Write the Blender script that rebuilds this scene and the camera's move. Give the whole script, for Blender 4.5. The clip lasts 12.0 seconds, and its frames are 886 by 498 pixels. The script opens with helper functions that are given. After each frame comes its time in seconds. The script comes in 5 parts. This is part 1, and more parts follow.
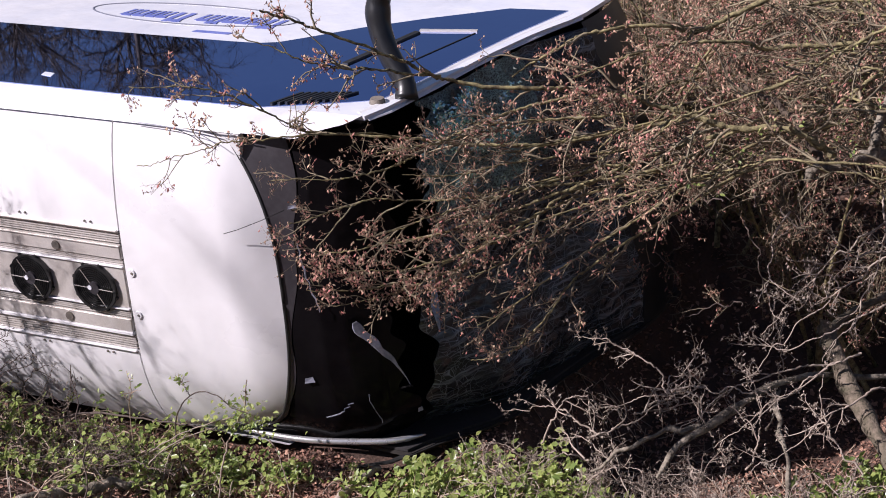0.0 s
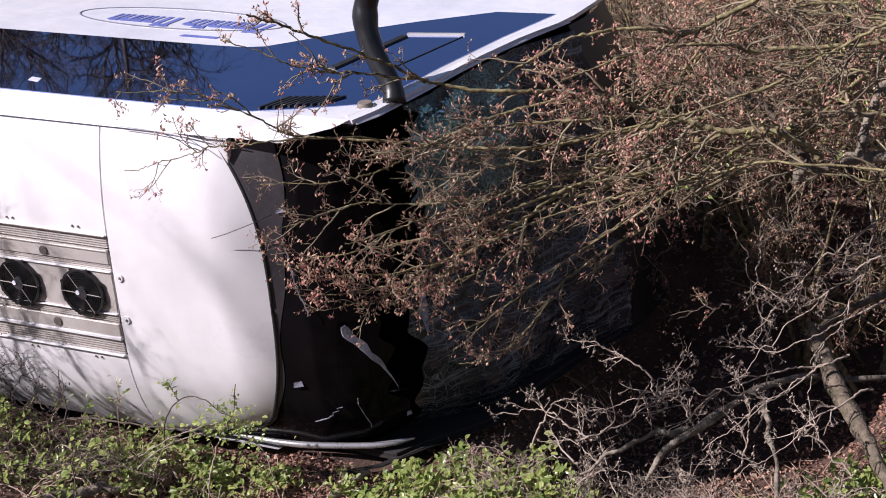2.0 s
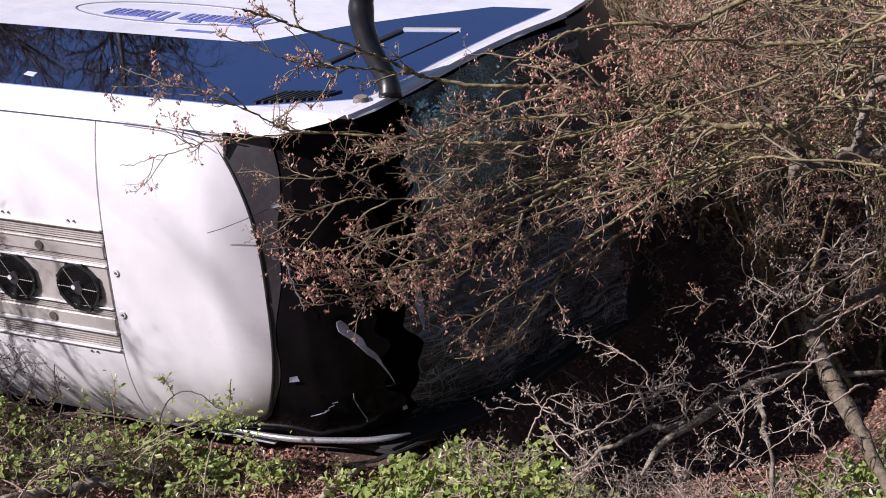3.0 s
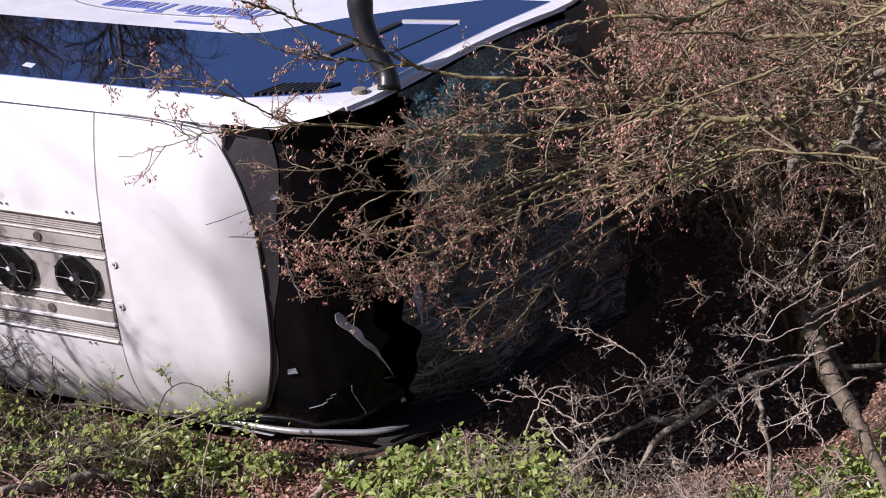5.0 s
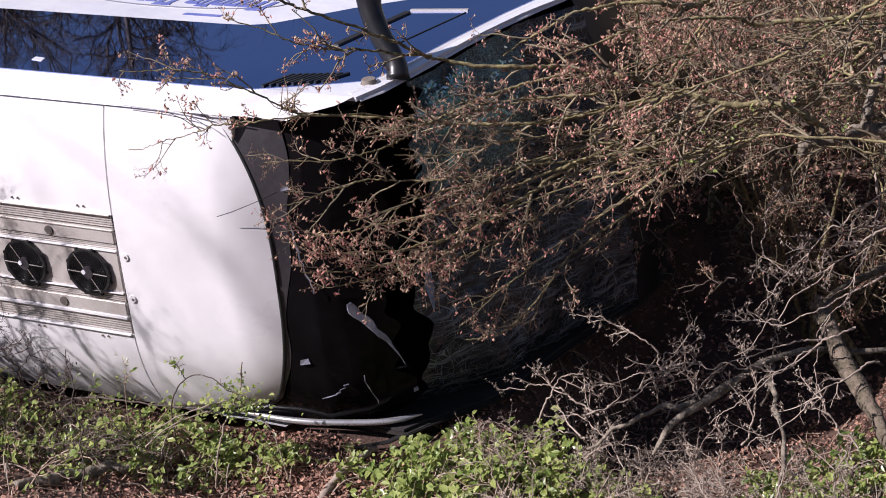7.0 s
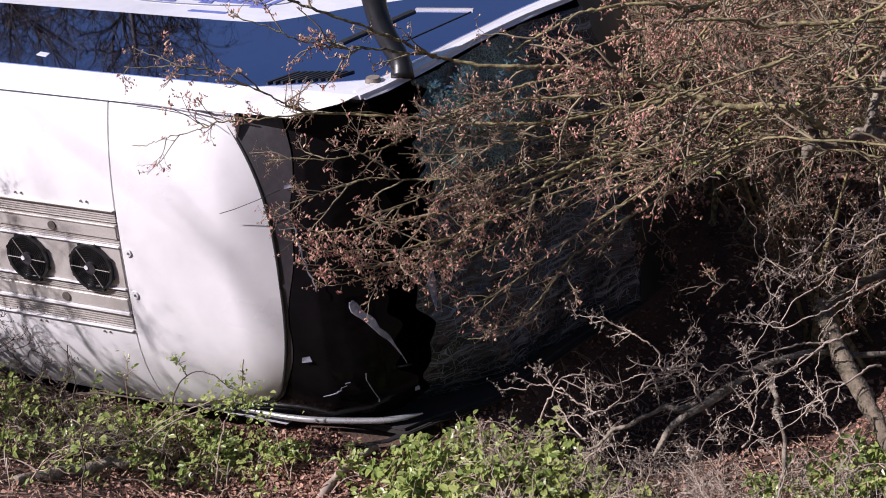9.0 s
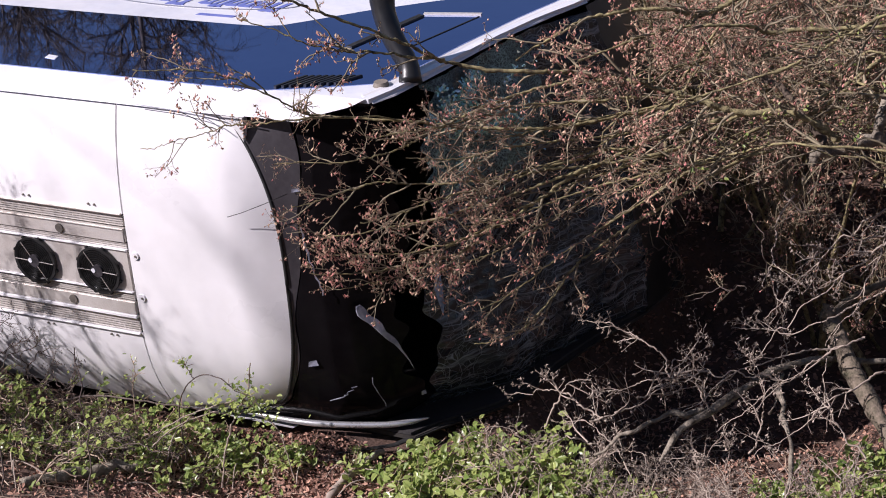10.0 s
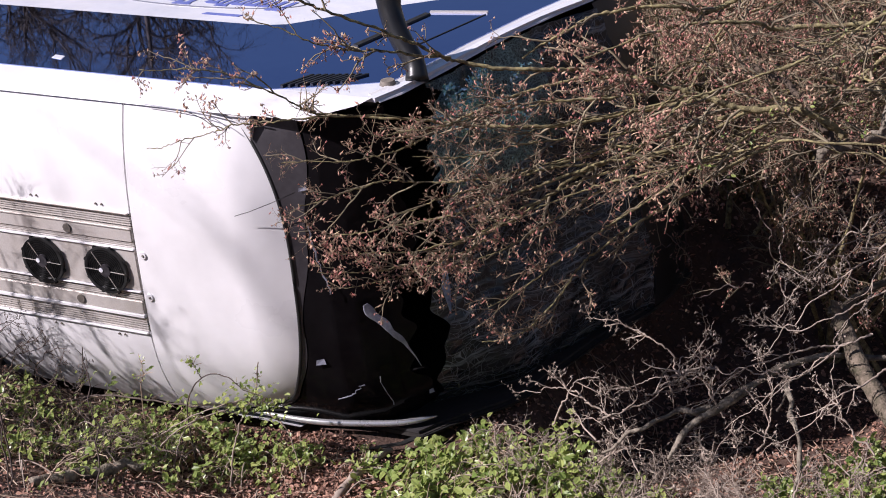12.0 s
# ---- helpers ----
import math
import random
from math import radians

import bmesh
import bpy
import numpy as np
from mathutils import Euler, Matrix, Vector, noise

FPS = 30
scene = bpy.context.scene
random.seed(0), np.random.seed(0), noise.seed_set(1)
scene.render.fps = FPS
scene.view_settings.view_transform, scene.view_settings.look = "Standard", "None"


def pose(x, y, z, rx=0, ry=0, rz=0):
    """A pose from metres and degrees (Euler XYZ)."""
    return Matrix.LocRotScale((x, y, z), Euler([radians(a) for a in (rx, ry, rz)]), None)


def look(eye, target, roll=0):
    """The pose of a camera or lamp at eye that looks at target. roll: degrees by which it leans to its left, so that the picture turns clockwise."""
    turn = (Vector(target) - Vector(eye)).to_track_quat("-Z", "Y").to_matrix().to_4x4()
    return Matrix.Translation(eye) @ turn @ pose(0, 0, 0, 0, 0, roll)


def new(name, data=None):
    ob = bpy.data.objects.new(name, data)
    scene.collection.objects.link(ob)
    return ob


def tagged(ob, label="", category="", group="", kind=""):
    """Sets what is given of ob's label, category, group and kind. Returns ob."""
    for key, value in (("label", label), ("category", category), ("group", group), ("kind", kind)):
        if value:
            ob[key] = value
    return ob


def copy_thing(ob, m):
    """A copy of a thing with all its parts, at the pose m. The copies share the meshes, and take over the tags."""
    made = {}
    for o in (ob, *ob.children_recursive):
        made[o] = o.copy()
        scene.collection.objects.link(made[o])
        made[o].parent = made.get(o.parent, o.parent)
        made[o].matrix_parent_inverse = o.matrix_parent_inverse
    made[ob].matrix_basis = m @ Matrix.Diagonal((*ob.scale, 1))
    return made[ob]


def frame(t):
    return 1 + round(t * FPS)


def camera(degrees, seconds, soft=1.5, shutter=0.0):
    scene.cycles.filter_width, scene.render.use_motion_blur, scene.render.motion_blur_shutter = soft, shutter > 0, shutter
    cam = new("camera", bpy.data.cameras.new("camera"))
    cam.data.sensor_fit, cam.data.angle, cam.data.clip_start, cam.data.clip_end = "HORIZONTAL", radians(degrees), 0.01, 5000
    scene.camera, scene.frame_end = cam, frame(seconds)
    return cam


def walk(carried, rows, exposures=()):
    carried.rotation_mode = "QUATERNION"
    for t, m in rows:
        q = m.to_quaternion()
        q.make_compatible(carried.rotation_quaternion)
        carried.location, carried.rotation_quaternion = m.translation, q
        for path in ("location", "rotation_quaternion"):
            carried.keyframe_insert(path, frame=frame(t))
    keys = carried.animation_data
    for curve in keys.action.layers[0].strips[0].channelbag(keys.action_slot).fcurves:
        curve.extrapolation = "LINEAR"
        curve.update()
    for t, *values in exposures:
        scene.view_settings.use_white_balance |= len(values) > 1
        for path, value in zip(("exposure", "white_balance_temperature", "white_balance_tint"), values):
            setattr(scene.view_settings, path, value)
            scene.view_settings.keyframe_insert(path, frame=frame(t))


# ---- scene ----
cam = camera(27.97, 12.0, soft=0.98)
EYE = (6.160, -8.685, 6.395)
walk(cam, [
    (0, pose(*EYE, 65.422, 4.508, 26.284)),
    (0.5, pose(*EYE, 65.390, 4.616, 26.256)),
    (1, pose(*EYE, 65.502, 4.763, 26.068)),
    (1.5, pose(*EYE, 65.565, 4.735, 25.924)),
    (2, pose(*EYE, 65.502, 4.565, 25.840)),
    (2.5, pose(*EYE, 65.386, 4.500, 25.722)),
    (3, pose(*EYE, 65.329, 4.465, 25.737)),
    (5, pose(*EYE, 65.082, 4.331, 25.744)),
    (5.5, pose(*EYE, 65.011, 4.636, 25.924)),
    (6, pose(*EYE, 64.933, 4.856, 25.911)),
    (6.5, pose(*EYE, 64.806, 5.138, 25.746)),
    (7, pose(*EYE, 64.731, 5.112, 25.774)),
    (9, pose(*EYE, 64.733, 4.623, 26.102)),
    (9.5, pose(*EYE, 64.834, 4.464, 26.288)),
    (10, pose(*EYE, 64.903, 4.474, 26.428)),
    (10.5, pose(*EYE, 64.942, 4.432, 26.551)),
    (11, pose(*EYE, 64.888, 4.528, 26.516)),
    (11.5, pose(*EYE, 64.876, 4.631, 26.517)),
    (12, pose(*EYE, 64.855, 4.793, 26.536)),
], exposures=((0, 0.55, 6300, 24), (12, 0.55, 6300, 24)))


# ---- light ----
SUN_TO = Vector((-0.575, -0.515, 0.635)).normalized()   # towards the sun
world = bpy.data.worlds.new("sky")
scene.world = world
world.use_nodes = True
wn = world.node_tree
sky = wn.nodes.new("ShaderNodeTexSky")
sky.sky_type, sky.sun_disc = "NISHITA", False
sky.ozone_density, sky.dust_density = 3.0, 0.4
sky.sun_elevation = math.asin(SUN_TO.z)
sky.sun_rotation = math.atan2(SUN_TO.x, SUN_TO.y)
wn.links.new(sky.outputs[0], wn.nodes["Background"].inputs[0])
wn.nodes["Background"].inputs[1].default_value = 0.042
sun = new("sun", bpy.data.lights.new("sun", "SUN"))
sun.data.energy, sun.data.angle, sun.data.color = 5.0, radians(0.55), (1.0, 0.97, 0.93)
sun.matrix_world = look(SUN_TO * 60, (0, 0, 0))


# ---- materials ----
def material(name, base, other=None, rough=0.5, metal=0.0, scale=6.0, fine=60.0, bump=0.15, coat=0.0, island=0.0,
             rough_var=0.12, depth=0.01, through_light=0.0, specular=0.5):
    """Two colours mixed by a broad and a fine noise, with fine relief; island: how much pieces differ among themselves."""
    m = bpy.data.materials.new(name)
    m.use_nodes = True
    nt = m.node_tree
    bsdf = nt.nodes["Principled BSDF"]
    tc = nt.nodes.new("ShaderNodeTexCoord")
    n1 = nt.nodes.new("ShaderNodeTexNoise")
    n1.inputs["Scale"].default_value, n1.inputs["Detail"].default_value = scale, 5
    n2 = nt.nodes.new("ShaderNodeTexNoise")
    n2.inputs["Scale"].default_value, n2.inputs["Detail"].default_value = fine, 4
    for n in (n1, n2):
        nt.links.new(tc.outputs["Object"], n.inputs["Vector"])
    mixf = nt.nodes.new("ShaderNodeMath")
    mixf.operation = "MULTIPLY_ADD"
    nt.links.new(n2.outputs[0], mixf.inputs[0])
    mixf.inputs[1].default_value = 0.45
    nt.links.new(n1.outputs[0], mixf.inputs[2])
    ramp = nt.nodes.new("ShaderNodeMapRange")
    ramp.inputs[1].default_value, ramp.inputs[2].default_value = 0.5, 0.95
    nt.links.new(mixf.outputs[0], ramp.inputs[0])
    fac = ramp.outputs[0]
    if island:
        geo = nt.nodes.new("ShaderNodeNewGeometry")
        add = nt.nodes.new("ShaderNodeMix")
        add.inputs[0].default_value = island
        nt.links.new(fac, add.inputs[2])
        nt.links.new(geo.outputs["Random Per Island"], add.inputs[3])
        fac = add.outputs[0]
    mix = nt.nodes.new("ShaderNodeMix")
    mix.data_type = "RGBA"
    mix.inputs[6].default_value = (*base, 1)
    mix.inputs[7].default_value = (*(other or [c * 0.75 for c in base]), 1)
    nt.links.new(fac, mix.inputs[0])
    nt.links.new(mix.outputs[2], bsdf.inputs["Base Color"])
    rr = nt.nodes.new("ShaderNodeMapRange")
    rr.inputs[3].default_value, rr.inputs[4].default_value = max(0.02, rough - rough_var), min(1, rough + rough_var)
    nt.links.new(n1.outputs[0], rr.inputs[0])
    nt.links.new(rr.outputs[0], bsdf.inputs["Roughness"])
    bsdf.inputs["Metallic"].default_value = metal
    bsdf.inputs["Coat Weight"].default_value = coat
    bsdf.inputs["Coat Roughness"].default_value = 0.06
    bsdf.inputs["Specular IOR Level"].default_value = specular
    if bump:
        b = nt.nodes.new("ShaderNodeBump")
        b.inputs["Strength"].default_value, b.inputs["Distance"].default_value = bump, depth
        nt.links.new(mixf.outputs[0], b.inputs["Height"])
        nt.links.new(b.outputs[0], bsdf.inputs["Normal"])
    if through_light:
        tr = nt.nodes.new("ShaderNodeBsdfTranslucent")
        nt.links.new(mix.outputs[2], tr.inputs[0])
        ms = nt.nodes.new("ShaderNodeMixShader")
        ms.inputs[0].default_value = through_light
        nt.links.new(bsdf.outputs[0], ms.inputs[1])
        nt.links.new(tr.outputs[0], ms.inputs[2])
        nt.links.new(ms.outputs[0], nt.nodes["Material Output"].inputs[0])
    return m


M_WHITE = material("white_coach_paint", (0.80, 0.79, 0.80), (0.72, 0.71, 0.71), 0.30, scale=1.4, fine=9, bump=0.10, coat=0.35, depth=0.02)
M_SIDE = material("white_side_paint", (0.80, 0.80, 0.82), (0.66, 0.68, 0.74), 0.20, scale=2.2, fine=7, bump=0.45, coat=0.6, depth=0.02)
M_GLASSDARK = material("tinted_window_glass", (0.32, 0.40, 0.70), (0.36, 0.44, 0.74), 0.02, scale=2.5, fine=14, bump=0, rough_var=0.0, specular=1.0)
_glass = M_GLASSDARK.node_tree.nodes["Principled BSDF"]
_glass.inputs["IOR"].default_value, _glass.inputs["Metallic"].default_value = 1.8, 1.0
M_BLACK = material("black_plastic", (0.012, 0.012, 0.013), (0.03, 0.03, 0.03), 0.38, scale=8, fine=140, bump=0.08, depth=0.003)
M_SATIN = material("satin_black_plastic", (0.010, 0.010, 0.011), (0.018, 0.018, 0.018), 0.34, scale=8, fine=90, bump=0.06, depth=0.003)
M_RUBBER = material("black_rubber", (0.01, 0.01, 0.01), (0.02, 0.02, 0.02), 0.6, scale=20, fine=200, bump=0.1, depth=0.002)
M_GLOSSBLACK = material("glossy_black_surround", (0.006, 0.005, 0.006), (0.010, 0.009, 0.010), 0.10, scale=3, fine=18, bump=0.12, depth=0.01, specular=0.06)
M_VISOR = material("dark_grey_band", (0.035, 0.032, 0.036), (0.06, 0.056, 0.062), 0.22, scale=4, fine=30, bump=0.1, depth=0.006)
M_ALU = material("brushed_aluminium", (0.78, 0.74, 0.70), (0.60, 0.55, 0.50), 0.40, metal=0.45, scale=4, fine=90, bump=0.1, depth=0.002)
M_CHROME = material("scuffed_chrome", (0.80, 0.80, 0.81), (0.55, 0.55, 0.56), 0.26, metal=0.7, scale=8, fine=60, bump=0.15, depth=0.004)
M_BLUE = material("blue_vinyl", (0.12, 0.15, 0.42), (0.16, 0.19, 0.46), 0.3, bump=0)
M_LINE = material("grey_pinstripe", (0.20, 0.21, 0.26), None, 0.4, bump=0)
M_DIRT = material("grimy_steel", (0.10, 0.09, 0.08), (0.2, 0.17, 0.14), 0.7, scale=5, fine=40)
# grimy steel taken down to near-black, for the darkness under the flank
M_GRIME_SHADE = material("grime_and_shade", (0.02, 0.017, 0.015), (0.045, 0.038, 0.032), 0.85, scale=5, fine=40)
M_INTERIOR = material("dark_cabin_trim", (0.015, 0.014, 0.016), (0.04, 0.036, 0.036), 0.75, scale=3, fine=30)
M_SEAT = material("dark_patterned_seat_cloth", (0.02, 0.02, 0.05), (0.06, 0.025, 0.03), 0.9, scale=9, fine=70)
M_PAPER = material("torn_white_film", (0.42, 0.43, 0.50), (0.22, 0.23, 0.30), 0.5, scale=14, fine=60)
M_BARK = material("grey_brown_bark", (0.30, 0.26, 0.20), (0.07, 0.055, 0.04), 0.95, scale=14, fine=60, bump=1.0, depth=0.025)
M_LICHEN = material("lichened_bark", (0.050, 0.036, 0.028), (0.40, 0.345, 0.17), 0.95, scale=24, fine=120, bump=0.9, depth=0.012, specular=0.2)
M_TWIG = material("red_brown_twig", (0.045, 0.030, 0.024), (0.33, 0.275, 0.17), 0.75, scale=5, fine=40, bump=0, island=0.5)
M_BUD = material("pinkish_buds", (0.44, 0.13, 0.125), (0.50, 0.40, 0.25), 0.7, scale=2.2, fine=30, bump=0, island=0.75)
M_SPUR = material("red_brown_spur", (0.22, 0.080, 0.065), (0.38, 0.29, 0.18), 0.75, scale=3, fine=40, bump=0, island=0.5)
M_LEAF = material("fresh_green_leaf", (0.13, 0.22, 0.050), (0.50, 0.55, 0.18), 0.32, scale=3, fine=30, bump=0, island=0.7, through_light=0.42)
M_CANE = material("bramble_cane", (0.24, 0.14, 0.095), (0.50, 0.41, 0.30), 0.6, scale=6, fine=40, bump=0, island=0.6)
M_MOSSY = material("mossy_trunk_bark", (0.20, 0.155, 0.115), (0.055, 0.05, 0.028), 0.95, scale=16, fine=70, bump=0.9, depth=0.02)
M_STEM = material("pale_dead_stem", (0.16, 0.115, 0.09), (0.46, 0.385, 0.31), 0.8, scale=6, fine=40, bump=0, island=0.6)
# dark dry stems; on the undergrowth's limbs this colour stands in for shade
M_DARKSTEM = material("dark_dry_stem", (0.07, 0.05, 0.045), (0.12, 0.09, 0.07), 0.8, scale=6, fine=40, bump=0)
M_DARKBARK = material("dark_tree_bark", (0.05, 0.034, 0.024), (0.11, 0.08, 0.055), 0.9, scale=5, fine=40, bump=0.4)
M_LITTER = material("dead_leaves", (0.075, 0.030, 0.022), (0.52, 0.30, 0.21), 0.8, scale=3, fine=30, bump=0, island=0.8)
M_SOIL = material("leaf_mould_soil", (0.055, 0.032, 0.024), (0.12, 0.07, 0.05), 0.95, scale=3, fine=35, bump=0.8, depth=0.04)


def cracked_glass(name, scale, lift, wide, scratch=0.0):
    """Laminated glass crazed by cracks: a dark see-through sheet whose crack lines are white and rough."""
    m = bpy.data.materials.new(name)
    m.use_nodes = True
    nt = m.node_tree
    bsdf = nt.nodes["Principled BSDF"]
    tc = nt.nodes.new("ShaderNodeTexCoord")
    warp = nt.nodes.new("ShaderNodeTexNoise")
    warp.inputs["Scale"].default_value = 3.0
    nt.links.new(tc.outputs["Object"], warp.inputs["Vector"])
    addv = nt.nodes.new("ShaderNodeMix")
    addv.data_type = "RGBA"
    addv.inputs[0].default_value = 0.18
    nt.links.new(tc.outputs["Object"], addv.inputs[6])
    nt.links.new(warp.outputs[1], addv.inputs[7])
    lines = []
    for s, w in ((scale, wide), (scale * 2.9, wide * 1.4)):
        v = nt.nodes.new("ShaderNodeTexVoronoi")
        v.feature = "DISTANCE_TO_EDGE"
        v.inputs["Scale"].default_value = s
        nt.links.new(addv.outputs[2], v.inputs["Vector"])
        r = nt.nodes.new("ShaderNodeMapRange")
        r.inputs[1].default_value, r.inputs[2].default_value = 0.0, w
        r.inputs[3].default_value, r.inputs[4].default_value = 1.0, 0.0
        nt.links.new(v.outputs["Distance"], r.inputs[0])
        lines.append(r)
    mx = nt.nodes.new("ShaderNodeMath")
    mx.operation = "MAXIMUM"
    nt.links.new(lines[0].outputs[0], mx.inputs[0])
    nt.links.new(lines[1].outputs[0], mx.inputs[1])
    for turn, s in ((25, 26.0), (75, 22.0), (-40, 30.0), (120, 18.0)):      # long fine scratches crossing each other
        mp = nt.nodes.new("ShaderNodeMapping")
        mp.inputs["Rotation"].default_value = (radians(turn), radians(8), 0)
        mp.inputs["Scale"].default_value = (2.0, 1.2, s)
        nt.links.new(addv.outputs[2], mp.inputs["Vector"])
        sn = nt.nodes.new("ShaderNodeTexNoise")
        sn.inputs["Scale"].default_value, sn.inputs["Detail"].default_value = 1.6, 3
        nt.links.new(mp.outputs[0], sn.inputs["Vector"])
        sr = nt.nodes.new("ShaderNodeMapRange")
        sr.inputs[1].default_value, sr.inputs[2].default_value = 0.60, 0.70
        sr.inputs[4].default_value = scratch
        nt.links.new(sn.outputs[0], sr.inputs[0])
        more = nt.nodes.new("ShaderNodeMath")
        more.operation = "MAXIMUM"
        nt.links.new(mx.outputs[0], more.inputs[0])
        nt.links.new(sr.outputs[0], more.inputs[1])
        mx = more
    patch = nt.nodes.new("ShaderNodeTexNoise")
    patch.inputs["Scale"].default_value, patch.inputs["Detail"].default_value = 2.3, 6
    nt.links.new(tc.outputs["Object"], patch.inputs["Vector"])
    pr = nt.nodes.new("ShaderNodeMapRange")
    pr.inputs[1].default_value, pr.inputs[2].default_value, pr.inputs[3].default_value = 0.36, 0.62, 0.15
    nt.links.new(patch.outputs[0], pr.inputs[0])
    mul = nt.nodes.new("ShaderNodeMath")
    mul.operation = "MULTIPLY"
    nt.links.new(mx.outputs[0], mul.inputs[0])
    nt.links.new(pr.outputs[0], mul.inputs[1])
    col = nt.nodes.new("ShaderNodeMix")
    col.data_type = "RGBA"
    col.inputs[6].default_value = (0.024, 0.029, 0.034, 1)
    col.inputs[7].default_value = (*lift, 1)
    nt.links.new(mul.outputs[0], col.inputs[0])
    nt.links.new(col.outputs[2], bsdf.inputs["Base Color"])
    bsdf.inputs["Roughness"].default_value = 0.22
    b = nt.nodes.new("ShaderNodeBump")
    b.inputs["Strength"].default_value, b.inputs["Distance"].default_value = 0.5, 0.006
    nt.links.new(mul.outputs[0], b.inputs["Height"])
    nt.links.new(b.outputs[0], bsdf.inputs["Normal"])
    return m


M_CRACK = cracked_glass("cracked_laminated_glass", 7.0, (0.36, 0.43, 0.48), 0.016, 0.65)
M_CRUMB = cracked_glass("crazed_green_glass", 38.0, (0.34, 0.56, 0.52), 0.10)
# bright and half metallic, in place of sunlight shining through the crumbs
M_SPARK = material("sunlit_greenish_crumbs", (0.52, 0.98, 0.82), (0.92, 0.98, 0.97), 0.22, metal=0.75, scale=9, fine=60, bump=0, island=0.7)
M_CURL = material("blue_glass_film", (0.42, 0.54, 0.72), (0.10, 0.14, 0.22), 0.25, scale=14, fine=50, bump=0.5)


# ---- building helpers ----
def link(name, verts, faces, mat, parent=None, label="", smooth=False):
    me = bpy.data.meshes.new(name)
    me.from_pydata([tuple(map(float, v)) for v in verts], [], [tuple(map(int, f)) for f in faces])
    me.materials.append(mat)
    if smooth:
        me.polygons.foreach_set("use_smooth", [True] * len(me.polygons))
    me.update()
    ob = new(name, me)
    if parent:
        ob.parent = parent
    return tagged(ob, label)


def link_fast(name, verts, faces, mat, parent=None, label="", smooth=False, kind=""):
    """As link(), for large meshes whose faces all have the same number of corners (arrays)."""
    verts, faces = np.asarray(verts, np.float32), np.asarray(faces, np.int32)
    me = bpy.data.meshes.new(name)
    me.vertices.add(len(verts))
    me.vertices.foreach_set("co", verts.ravel())
    n, k = faces.shape
    me.loops.add(n * k)
    me.loops.foreach_set("vertex_index", faces.ravel())
    me.polygons.add(n)
    me.polygons.foreach_set("loop_start", np.arange(n, dtype=np.int32) * k)
    me.polygons.foreach_set("use_smooth", np.full(n, smooth))
    me.materials.append(mat)
    me.update(calc_edges=True)
    ob = new(name, me)
    if parent:
        ob.parent = parent
    return tagged(ob, label, kind=kind)


def part(name, bm, mat, parent, label="", smooth=False):
    me = bpy.data.meshes.new(name)
    bmesh.ops.recalc_face_normals(bm, faces=bm.faces)
    bm.to_mesh(me)
    bm.free()
    me.materials.append(mat)
    if smooth:
        me.polygons.foreach_set("use_smooth", [True] * len(me.polygons))
    ob = new(name, me)
    ob.parent = parent
    return tagged(ob, label)


def thing(name, label, category, at=(0, 0, 0), group=""):
    ob = new(name)
    ob.location = at
    ob.empty_display_size = 0.1
    return tagged(ob, label, category, group)


def box(bm, lo, hi, bevel=0.0):
    g = bmesh.ops.create_cube(bm, size=1)
    lo, hi = Vector(lo), Vector(hi)
    for v in g["verts"]:
        v.co = Vector([(a + b) / 2 + c * (b - a) for a, b, c in zip(lo, hi, v.co)])
    if bevel:
        es = list({e for v in g["verts"] for e in v.link_edges})
        bmesh.ops.bevel(bm, geom=es, offset=bevel, segments=2, affect="EDGES")


def slab(poly, thick, axis_z, bevel=0.0):
    """A plate from a polygon in x, y, its upper face at height axis_z."""
    bm = bmesh.new()
    f = bm.faces.new([bm.verts.new((x, y, axis_z)) for x, y in poly])
    r = bmesh.ops.extrude_face_region(bm, geom=[f])
    for v in r["geom"]:
        if isinstance(v, bmesh.types.BMVert):
            v.co.z -= thick
    if bevel:
        bmesh.ops.bevel(bm, geom=[e for e in bm.edges if all(abs(v.co.z - axis_z) < 1e-5 for v in e.verts)], offset=bevel, segments=2, affect="EDGES")
    return bm


def tubes(P, r, sides=4, cap=False):
    """Tubes along N polylines of K points: P (N, K, 3), radii r (N, K)."""
    P, r = np.asarray(P, float), np.asarray(r, float)
    N, K = P.shape[:2]
    T = np.gradient(P, axis=1)
    T /= np.linalg.norm(T, axis=2, keepdims=True) + 1e-9
    ref = np.where(np.abs(T[:, :1, 2:3]) > 0.85, np.array([[[1.0, 0, 0]]]), np.array([[[0, 0, 1.0]]]))
    A = np.cross(T, np.broadcast_to(ref, T.shape))
    A /= np.linalg.norm(A, axis=2, keepdims=True) + 1e-9
    B = np.cross(T, A)
    ang = np.arange(sides) * 2 * math.pi / sides
    V = P[:, :, None] + r[:, :, None, None] * (np.cos(ang)[:, None] * A[:, :, None] + np.sin(ang)[:, None] * B[:, :, None])
    idx = np.arange(N * K * sides).reshape(N, K, sides)
    a, b = idx[:, :-1], idx[:, 1:]
    F = np.stack([a, np.roll(a, -1, 2), np.roll(b, -1, 2), b], -1).reshape(-1, 4)
    return V.reshape(-1, 3), F


def tube(name, pts, radii, mat, parent=None, sides=10, label=""):
    v, f = tubes(np.array([pts]), np.array([radii]), sides)
    faces = [tuple(q) for q in f] + [tuple(range(sides))[::-1], tuple(range(len(v) - sides, len(v)))]
    return link(name, v, faces, mat, parent, label, True)


